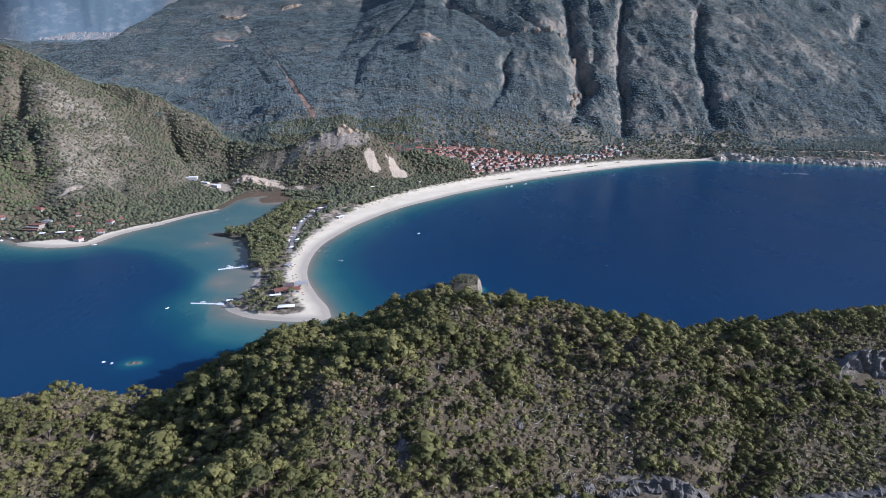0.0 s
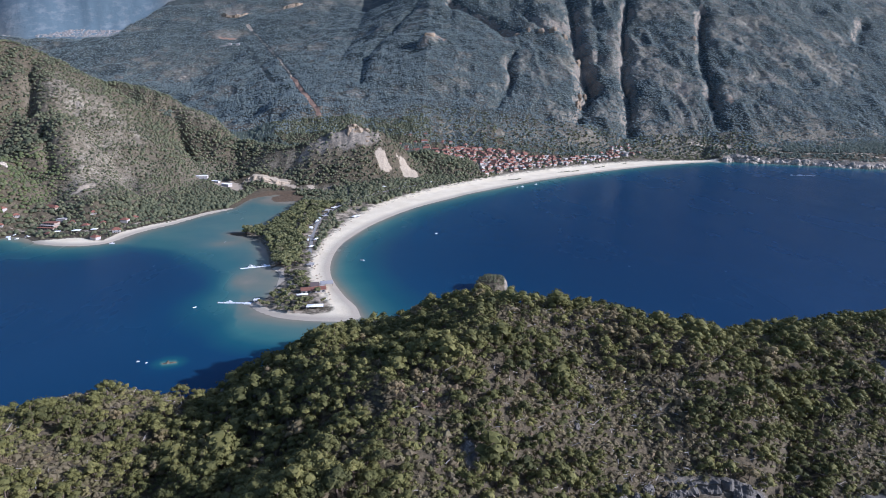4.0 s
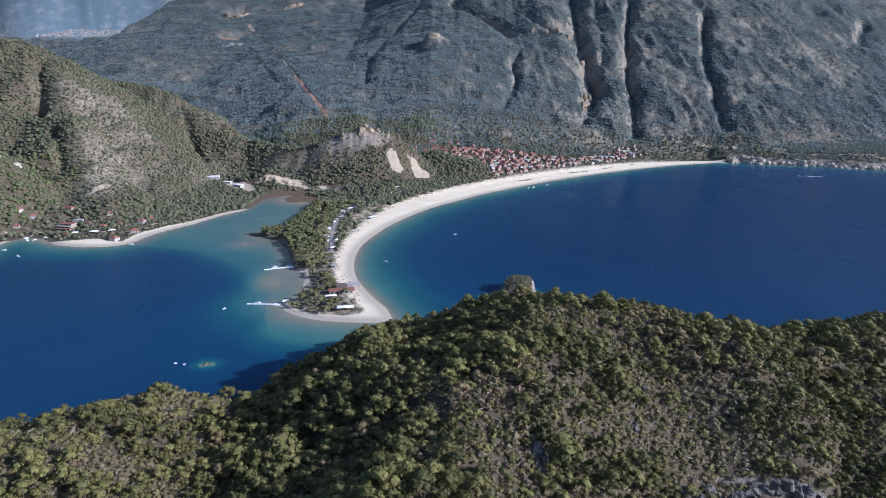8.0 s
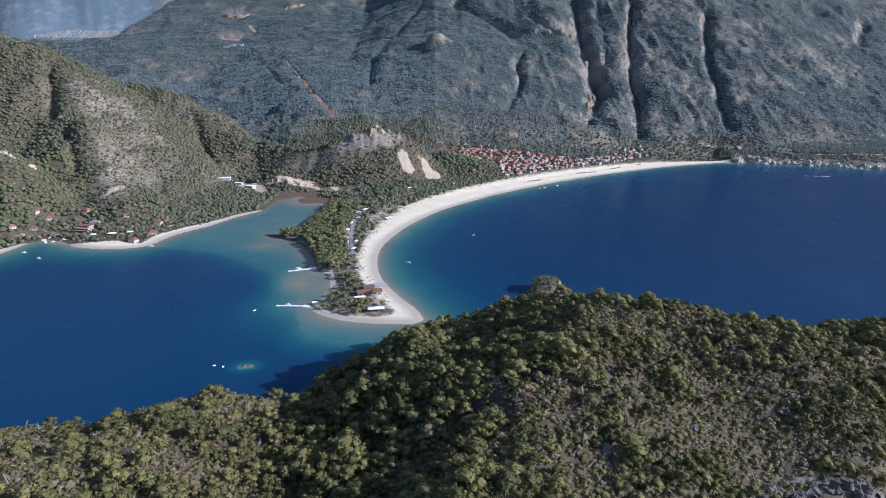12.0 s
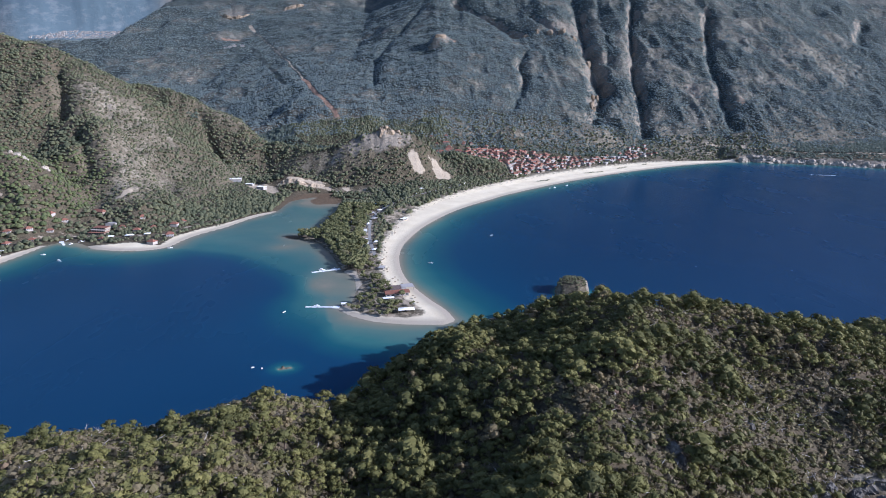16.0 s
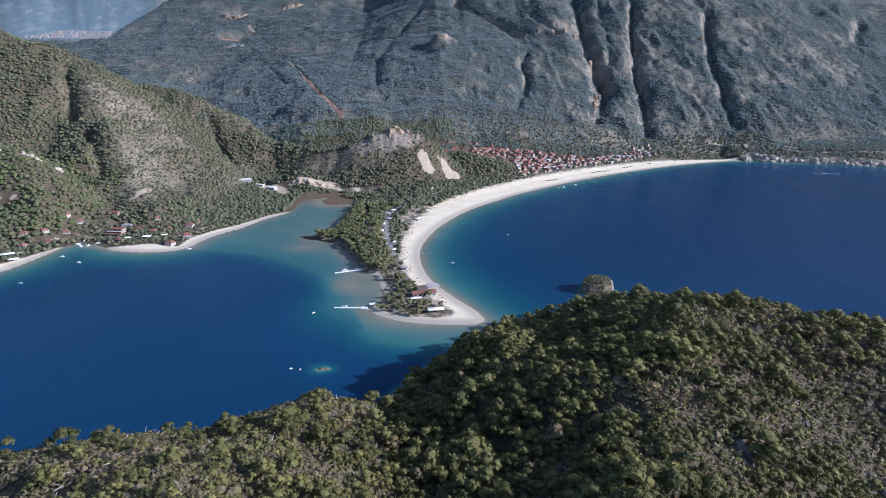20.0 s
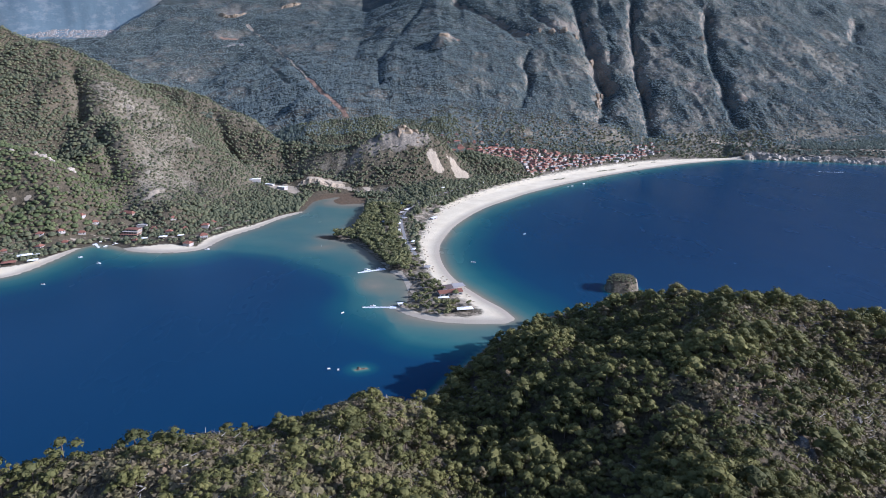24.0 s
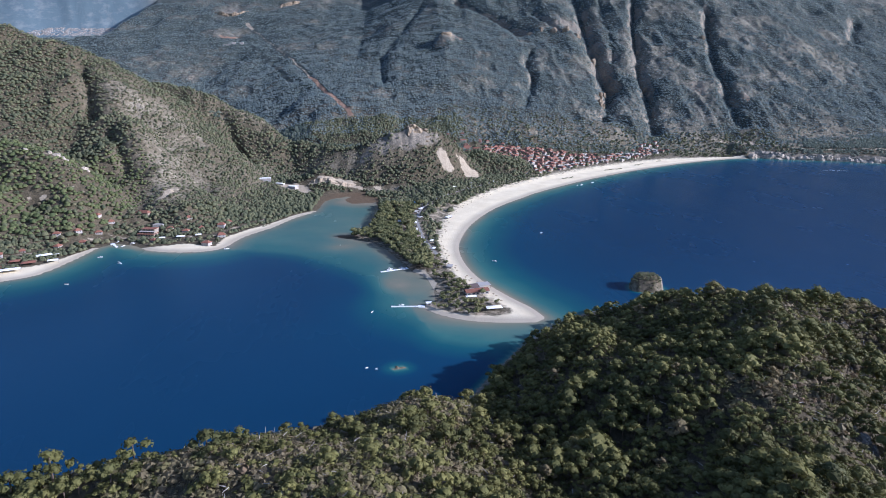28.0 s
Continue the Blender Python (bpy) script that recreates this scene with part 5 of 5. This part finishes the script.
def canopy(sx, sy, h, cloth, label, name="canopy"):
    """A shade roof on posts."""
    ob = new(name)
    bm = bmesh.new()
    box(bm, 0, 0, h, sx, sy, 0.12)
    top = [v for v in bm.verts if v.co.z > h + 0.1]
    bm.faces.ensure_lookup_table()
    for f in list(bm.faces):
        if f.normal.z > 0.9:
            mid = bmesh.ops.poke(bm, faces=[f])["verts"]
            mid[0].co.z += 0.16 * min(sx, sy)
            break
    part("roof", bm, cloth, ob)
    for x in (-1, 1):
        for y in (-1, 1):
            block("post", [(x * (sx / 2 - 0.2), y * (sy / 2 - 0.2), -0.4, 0.16, 0.16, h + 0.4)], TIMBER, ob)
    return tagged(ob, label, "canopy")


for x, y, turn, sx, sy, cloth, label in ((-723, 741, 25, 16, 11, TERRACOTTA, "beach restaurant roof of red tiles on posts"), (-743, 746, 20, 12, 10, TERRACOTTA, "beach restaurant roof of red tiles on posts"),
                                         (-719, 775, 30, 26, 9, CANVAS, "long white canvas shade roof behind the beach"), (-728, 712, 25, 22, 10, CANVAS, "long white canvas shade roof behind the beach"),
                                         (-700, 752, 25, 12, 8, CANVAS, "white canvas shade roof behind the beach"), (-581, 865, 10, 12, 8, CANVAS, "white canvas shade roof among the trees"),
                                         (-558, 872, 15, 9, 7, CANVAS, "white canvas shade roof among the trees"), (-606, 858, 10, 10, 7, CANVAS, "white canvas shade roof among the trees"),
                                         (-160, 565, 8, 17, 8, CANVAS, "long white canopy between the trees of the spit"), (-180, 597, 12, 12, 5, CANVAS, "white awning in front of the red-roofed restaurant"),
                                         (-226, 971, 60, 12, 8, GREY_ROOF, "grey shade roof in the camp ground"), (-233, 1022, 60, 16, 8, GREY_ROOF, "grey shade roof in the camp ground"),
                                         (-222, 1040, 60, 12, 6, CANVAS, "white canvas shade roof in the camp ground"), (-231, 1100, 55, 12, 8, CLOTH_BLUE, "blue awning in the camp ground"),
                                         (-212, 830, 75, 10, 5, CANVAS, "white canvas shade roof beside the beach path"), (-211, 790, 80, 9, 5, CANVAS, "white canvas shade roof beside the beach path"),
                                         (-150, 1218, 48, 14, 6, CANVAS, "white canvas shade roof behind the beach"), (-105, 1272, 45, 14, 6, GREY_ROOF, "grey shade roof behind the beach")):
    settle(canopy(sx, sy, 3.2, cloth, label), x, y, turn)


def restaurant():
    """The restaurant near the tip of the spit: two terracotta roofs, a dark roof and a grey terrace roof."""
    ob = new("beach_restaurant")
    block("wall", [(0, 0, -1, 20, 9, 4.2), (3, 12, -1, 14, 9, 4.0)], RENDERED, ob)
    for x, y, sx, sy, mat, word in ((-5.2, -0.2, 10, 9, TERRACOTTA, "orange-red tile roof"), (5.2, 0.3, 10, 9, TERRACOTTA, "orange-red tile roof"), (0.5, 12.5, 9, 10, BROWN_ROOF, "dark brown shingle roof")):
        r = hip_roof("roof", sx, sy, 3.25, 2.2, mat, ob, 0.5, 0, word)
        r.matrix_basis = Matrix.Translation((x, y, 0))
    block("terrace_roof", [(12, 15, 3.2, 11, 10, 0.25)], GREY_ROOF, ob)
    for x in (7.2, 16.8):
        for y in (10.6, 19.4):
            block("post", [(x, y, -0.5, 0.2, 0.2, 3.8)], TIMBER, ob)
    for i in range(5):
        block("window", [(-8 + i * 4, -4.53, 0.9, 2.2, 0.08, 1.5)], GLASS_DARK, ob)
    return tagged(ob, "low white restaurant with orange tile roofs and a grey terrace", "restaurant")


settle(restaurant(), -172, 616, 14).scale = (1.3, 1.2, 1.0)


def kiosk(label, sx=9, sy=6, roof=None):
    ob = new("beach_kiosk")
    block("wall", [(0, 0, -0.6, sx, sy, 3.4)], RENDERED, ob)
    block("roof", [(0, 0, 2.8, sx + 1.4, sy + 1.4, 0.22)], roof or GREY_ROOF, ob)
    block("hatch", [(0, -sy / 2 - 0.03, 1.0, sx * 0.5, 0.08, 1.2)], GLASS_DARK, ob)
    block("counter", [(0, -sy / 2 - 0.3, 0.85, sx * 0.55, 0.6, 0.1)], TIMBER, ob)
    return tagged(ob, label, "kiosk")


settle(kiosk("grey-roofed beach kiosk at the edge of the sand"), -195, 710, 75)
settle(kiosk("small white kiosk beside the landing stage", 5, 4, CANVAS), -226, 586, 10)
settle(kiosk("white flat-roofed kiosk on the upper beach", 14, 6, CANVAS), -176, 986, 58)


def depot(sx, sy, h, label):
    ob = new("white_depot")
    block("wall", [(0, 0, -3, sx, sy, h + 3)], RENDERED, ob)
    block("roof", [(0, 0, h, sx + 0.5, sy + 0.5, 0.3)], CANVAS, ob)
    for i in range(3):
        block("gate", [((i - 1) * sx / 3.4, -sy / 2 - 0.03, 0, sx / 5, 0.1, h * 0.65)], GREY_ROOF, ob)
    return tagged(ob, label, "building")


settle(depot(24, 14, 6, "white flat-roofed depot on the valley floor"), -548, 1272, 10)
for x, y in VILLAGE:
    put_house(pick.choice((3, 3, 3, 0, 4)), x, y, pick.uniform(0, 180), "houses round the lagoon").location.z -= 1.2

settle(depot(18, 12, 5, "white flat-roofed depot beside the quarried slope"), -484, 1240, -25)
settle(depot(30, 8, 1.5, "low white concrete platform on the valley floor"), -520, 1262, -20)
for k, (x, y) in enumerate(((-1120, 3088), (-1098, 3085), (-1078, 3088), (-1040, 3090))):
    settle(depot(17, 10, 7, "white buildings on a terrace high on the forested slope"), x, y, 4)

# the far town on its high plain, too far off to tell its houses apart
r = np.random.default_rng(44)
n = 720
cx, cy = r.uniform(-3250, -2260, n), 4560 + r.uniform(0, 150, n)
cz = land(cx, cy)
s = np.stack([r.uniform(5, 14, n), r.uniform(6, 10, n), r.uniform(4, 9, n)], 1)
CUBE = np.array([(x, y, z) for z in (0, 1) for x, y in ((-0.5, -0.5), (0.5, -0.5), (0.5, 0.5), (-0.5, 0.5))])
CUBE_F = np.array([(0, 3, 2, 1), (4, 5, 6, 7), (0, 1, 5, 4), (1, 2, 6, 5), (2, 3, 7, 6), (3, 0, 4, 7)])
V = (CUBE[None] * s[:, None] + np.stack([cx, cy, cz - 2], 1)[:, None]).reshape(-1, 3)
F = (CUBE_F[None] + (np.arange(n) * 8)[:, None, None]).reshape(-1, 4)
tagged(new("far_town", mesh_from("far_town", V, F, RENDERED)), "pale houses of a distant town on a plain", "town", kind="stuff")

# ---------------------------------------------------------------- landing stages, boats, beach things
def pier(name, a, b, label, wide=2.4):
    """A floating landing stage of white pontoons with mooring posts and a head platform."""
    ob = new(name)
    a, b = Vector((*a, 0)), Vector((*b, 0))
    d = (b - a)
    n = max(3, int(d.length / 3))
    ang = math.atan2(d.y, d.x)
    for i in range(n):
        bm = bmesh.new()
        c = d * ((i + 0.5) / n)
        vs = box(bm, c.x, c.y, -0.25, d.length / n - 0.12, wide, 0.85, ang)
        part("pontoon", bm, PONTOON, ob)
    bm = bmesh.new()
    box(bm, 0, 0, 0.15, 7, 6, 0.5, ang)
    part("platform", bm, PONTOON, ob)
    for i in range(0, n + 1, 2):
        for s in (-1, 1):
            c = d * (i / n) + Vector((-math.sin(ang), math.cos(ang), 0)) * s * (wide / 2 + 0.12)
            block("post", [(c.x, c.y, -2.0, 0.18, 0.18, 3.4)], TIMBER, ob)
    ob.location = a
    return tagged(ob, label, "pier")


pier("pier", (-234, 582), (-266, 583), "narrow white pontoon pier reaching into the lagoon")
pier("pier", (-251, 713), (-281, 700), "white floating pier with moored boats in the lagoon")
pier("pier", (-668, 842), (-655, 826), "short white landing stage in the lagoon corner", 3.0)


def boat(length, label, cabin=True, canopy_top=False):
    """A small open motor boat: hull with a pointed bow, deck, cabin or console, engine."""
    ob = new("motor_boat")
    bm = bmesh.new()
    rings = []
    for s, w, zk in ((-0.5, 0.82, 0.0), (-0.2, 1.0, -0.02), (0.15, 0.95, -0.02), (0.36, 0.6, 0.06), (0.5, 0.03, 0.25)):
        y = w * length * 0.17
        rings.append([bm.verts.new((s * length, dy * y, z)) for dy, z in ((-1, 0.75 + zk), (-0.75, 0.05 + zk), (0, -0.25 + zk), (0.75, 0.05 + zk), (1, 0.75 + zk))])
    for p, q in zip(rings[:-1], rings[1:]):
        for i in range(4):
            bm.faces.new((p[i], q[i], q[i + 1], p[i + 1]))
        bm.faces.new((p[4], q[4], q[0], p[0]))
    bm.faces.new(rings[0])
    bmesh.ops.recalc_face_normals(bm, faces=bm.faces[:])
    part("hull", bm, GELCOAT, ob)
    block("cockpit", [(-length * 0.16, 0, 0.76, length * 0.36, length * 0.2, 0.06)], TIMBER, ob)
    if cabin:
        house_top = block("cabin", [(length * 0.1, 0, 0.7, length * 0.24, length * 0.2, 0.8)], GELCOAT, ob)
        block("windscreen", [(length * 0.1, 0, 1.1, length * 0.25, length * 0.18, 0.32)], GLASS_DARK, house_top)
    if canopy_top:
        top = block("sun_top", [(-length * 0.1, 0, 2.1, length * 0.4, length * 0.26, 0.08)], CANVAS, ob)
        for s in (-1, 1):
            block("stanchion", [(-length * 0.1, s * length * 0.1, 0.7, 0.08, 0.08, 1.4)], METAL, top)
    block("engine", [(-length * 0.54, 0, 0.3, 0.5, 0.5, 0.9)], NAVY, ob)
    return tagged(ob, label, "boat")


for x, y, turn, length, cab, top in ((-133, 740, -20, 6.5, True, False), (-37, 888, 30, 4.5, False, False), (157, 1328, 35, 8, True, True), (193, 1361, 30, 8, True, False), (144, 1318, 60, 6, True, False),
                                     (-654, 777, 10, 6, True, False), (-616, 748, -15, 6.5, True, True), (-649, 832, 60, 6, True, False), (-639, 668, 0, 4.5, False, False), (-270, 710, 20, 8, True, True),
                                     (-256, 716, 20, 6, True, False), (-285, 569, 50, 4, False, False), (-255, 586.5, 3, 6, True, False), (-665, 852, 70, 7, True, True), (-500, 812, 10, 7, True, False),
                                     (-640, 843, 30, 8, True, True)):
    boat(length, "small white motor boat with a dark engine afloat" if not top else "white motor boat with a sun top afloat", cab, top).matrix_basis = pose(x, y, 0.05, 0, 0, turn)

for x, y, turn in ((-283, 447, 20), (-275, 445, 100)):
    ob = new("pedal_boat")
    block("float", [(0, -0.5, -0.1, 2.6, 0.45, 0.4)], GELCOAT, ob)
    block("float", [(0, 0.5, -0.1, 2.6, 0.45, 0.4)], GELCOAT, ob)
    block("seat", [(-0.3, 0, 0.3, 0.6, 1.1, 0.25), (-0.6, 0, 0.55, 0.12, 1.1, 0.4)], CANVAS, ob)
    tagged(ob, "white pedal boat floating in the lagoon", "boat").matrix_basis = pose(x, y, 0.05, 0, 0, turn)

ob = boat(9, "white speedboat running across the bay ahead of its wake")
ob.matrix_basis = pose(905, 1553, 0.1, 0, 0, 172)
bm = bmesh.new()
wake = [(6 + i * 5.5, 0.6 + 0.16 * i) for i in range(11)]
for s0, s1 in zip(wake[:-1], wake[1:]):
    bm.faces.new([bm.verts.new((x, y, 0.06)) for x, y in ((s0[0], -s0[1]), (s1[0], -s1[1]), (s1[0], s1[1]), (s0[0], s0[1]))])
wake_ob = part("boat_wake", bm, FOAM)
wake_ob.matrix_basis = pose(905, 1553, 0.03, 0, 0, -8)
tagged(wake_ob, "narrow white foam wake on the blue sea", "wake")


# straw sunshades in rows along the upper beach
def sunshade():
    ob = new("beach_umbrella")
    bm = bmesh.new()
    bmesh.ops.create_cone(bm, cap_ends=True, segments=10, radius1=1.5, radius2=0.08, depth=0.8, matrix=Matrix.Translation((0, 0, 2.35)))
    part("canopy", bm, STRAW, ob)
    bm = bmesh.new()
    bmesh.ops.create_cone(bm, cap_ends=True, segments=6, radius1=0.05, radius2=0.05, depth=2.6, matrix=Matrix.Translation((0, 0, 1.0)))
    part("pole", bm, TIMBER, ob)
    return tagged(ob, "round straw sunshade on a wooden pole in the sand", "umbrella", "sunshades on the beach")


shade = None
pick = random.Random(9)
inner = curve([(-150, 590), (-172, 650), (-190, 700), (-199, 760), (-200, 830), (-190, 900), (-182, 960), (-160, 1040), (-130, 1110), (-80, 1190)], 8)
for i, (x, y) in enumerate(inner):
    if pick.random() < 0.85:
        px, py = x + pick.uniform(-2, 7), y + pick.uniform(-3, 3)
        if shade is None:
            shade = settle(sunshade(), px, py, 0)
        else:
            settle(copy_thing(shade, Matrix.Identity(4)), px, py, 0)

# low dark planting on the upper beach
X, Y = np.array([150, 158, 168, 176, 300, 308, 316, 324, 340, 352, 420, 430, 446, 520, 528.0]), np.array([1392, 1398, 1400, 1412, 1530, 1534, 1540, 1546, 1552, 1560, 1628, 1632, 1650, 1712, 1716.0])
X, Y = np.concatenate([X, X + 4, X - 3]) - 14, np.concatenate([Y, Y + 3, Y - 2]) + 14
strew("beach_planting", SHRUBS, np.stack([X, Y, land(X, Y) - 0.2], 1), np.full(len(X), 3.0), np.full(len(X), 4.5), HILL_WOOD, "low dark planting and mats on the wide sand", "shrubs")


# the camp road behind the beach, and what is parked along it
ROAD_LINE = curve([(-208, 768), (-226, 880), (-228, 1000), (-196, 1110), (-105, 1245), (-10, 1350), (100, 1470)], 10)
bm = bmesh.new()
left, right = [], []
for i, (x, y) in enumerate(ROAD_LINE):
    a, b = ROAD_LINE[max(i - 1, 0)], ROAD_LINE[min(i + 1, len(ROAD_LINE) - 1)]
    d = (b - a) / np.linalg.norm(b - a)
    for side, row in ((-1, left), (1, right)):
        px, py = x - d[1] * side * 2.4, y + d[0] * side * 2.4
        row.append(bm.verts.new((px, py, float(land(np.array([x]), np.array([y]))[0]) + 0.22)))
for i in range(len(left) - 1):
    bm.faces.new((left[i], right[i], right[i + 1], left[i + 1]))
bmesh.ops.recalc_face_normals(bm, faces=bm.faces[:])
tagged(part("road", bm, ASPHALT), "pale dusty camp road behind the beach", "road", kind="structure")


def parked(kind):
    """A camper van or a car: body, windows and four wheels."""
    ob = new("camper_van" if kind == "van" else "parked_car")
    if kind == "van":
        bm = bmesh.new()
        vs = box(bm, 0, 0, 0.45, 6.0, 2.2, 2.2)
        bmesh.ops.bevel(bm, geom=bm.edges[:], offset=0.18, segments=2, affect="EDGES")
        part("body", bm, GELCOAT, ob)
        block("window", [(0.3, -1.12, 1.5, 3.6, 0.05, 0.6)], GLASS_DARK, ob)
        block("windscreen", [(3.0, 0, 1.4, 0.08, 1.7, 0.7)], GLASS_DARK, ob)
        wheels = ((-1.9, 1.0), (-1.9, -1.0), (1.9, 1.0), (1.9, -1.0))
    else:
        bm = bmesh.new()
        box(bm, 0, 0, 0.35, 4.2, 1.75, 0.6)
        vs = box(bm, -0.2, 0, 0.95, 2.3, 1.55, 0.5)
        bmesh.ops.bevel(bm, geom=bm.edges[:], offset=0.1, segments=2, affect="EDGES")
        part("body", bm, {"car_grey": METAL, "car_white": GELCOAT, "car_dark": NAVY}[kind], ob)
        block("window", [(-0.2, 0, 1.05, 2.34, 1.4, 0.32)], GLASS_DARK, ob)
        wheels = ((-1.3, 0.8), (-1.3, -0.8), (1.3, 0.8), (1.3, -0.8))
    for x, y in wheels:
        bm = bmesh.new()
        bmesh.ops.create_cone(bm, cap_ends=True, segments=12, radius1=0.33, radius2=0.33, depth=0.22, matrix=Matrix.Translation((x, y, 0.33)) @ Matrix.Rotation(math.pi / 2, 4, "X"))
        part("wheel", bm, NAVY, ob)
    words = {"van": "white camper van parked beside the camp road", "car_grey": "silver grey car parked beside the camp road",
             "car_white": "white car parked beside the camp road", "car_dark": "dark blue car parked beside the camp road"}
    return tagged(ob, words[kind], "van" if kind == "van" else "car", "vehicles along the camp road")


pick = random.Random(17)
made = {}
for i in range(2, len(ROAD_LINE) - 12):
    x, y = ROAD_LINE[i]
    a, b = ROAD_LINE[i - 1], ROAD_LINE[i + 1]
    turn = math.degrees(math.atan2(b[1] - a[1], b[0] - a[0]))
    if pick.random() < 0.55:
        kind = pick.choice(("van", "van", "car_grey", "car_white", "car_white", "car_dark"))
        ob = made.get(kind)
        ob = copy_thing(ob, Matrix.Identity(4)) if ob else parked(kind)
        made.setdefault(kind, ob)
        s = math.radians(turn + 90)
        settle(ob, x + math.cos(s) * 4.6, y + math.sin(s) * 4.6, turn + pick.choice((0, 90)) + pick.uniform(-6, 6), 0.1)

# tents among the camp trees
tent = None
for i in range(16):
    x, y = -262 + pick.uniform(-22, 30), 860 + i * 22 + pick.uniform(-8, 8)
    if shore_distance(np.array([x]), np.array([y]), MAIN_LOOP)[0] < 12:
        continue
    if tent is None:
        tent = new("camp_tent")
        hip_roof("canvas", 5.0, 3.6, 0.15, 2.3, CANVAS, tent, 0.1, 0)
        block("groundsheet", [(0, 0, -0.1, 5.4, 4.0, 0.14)], CLOTH_BLUE, tent)
        tagged(tent, "white ridge tent pitched under the camp trees", "tent", "tents in the camp ground")
        settle(tent, x, y, pick.uniform(0, 180))
    else:
        settle(copy_thing(tent, Matrix.Identity(4)), x, y, pick.uniform(0, 180))
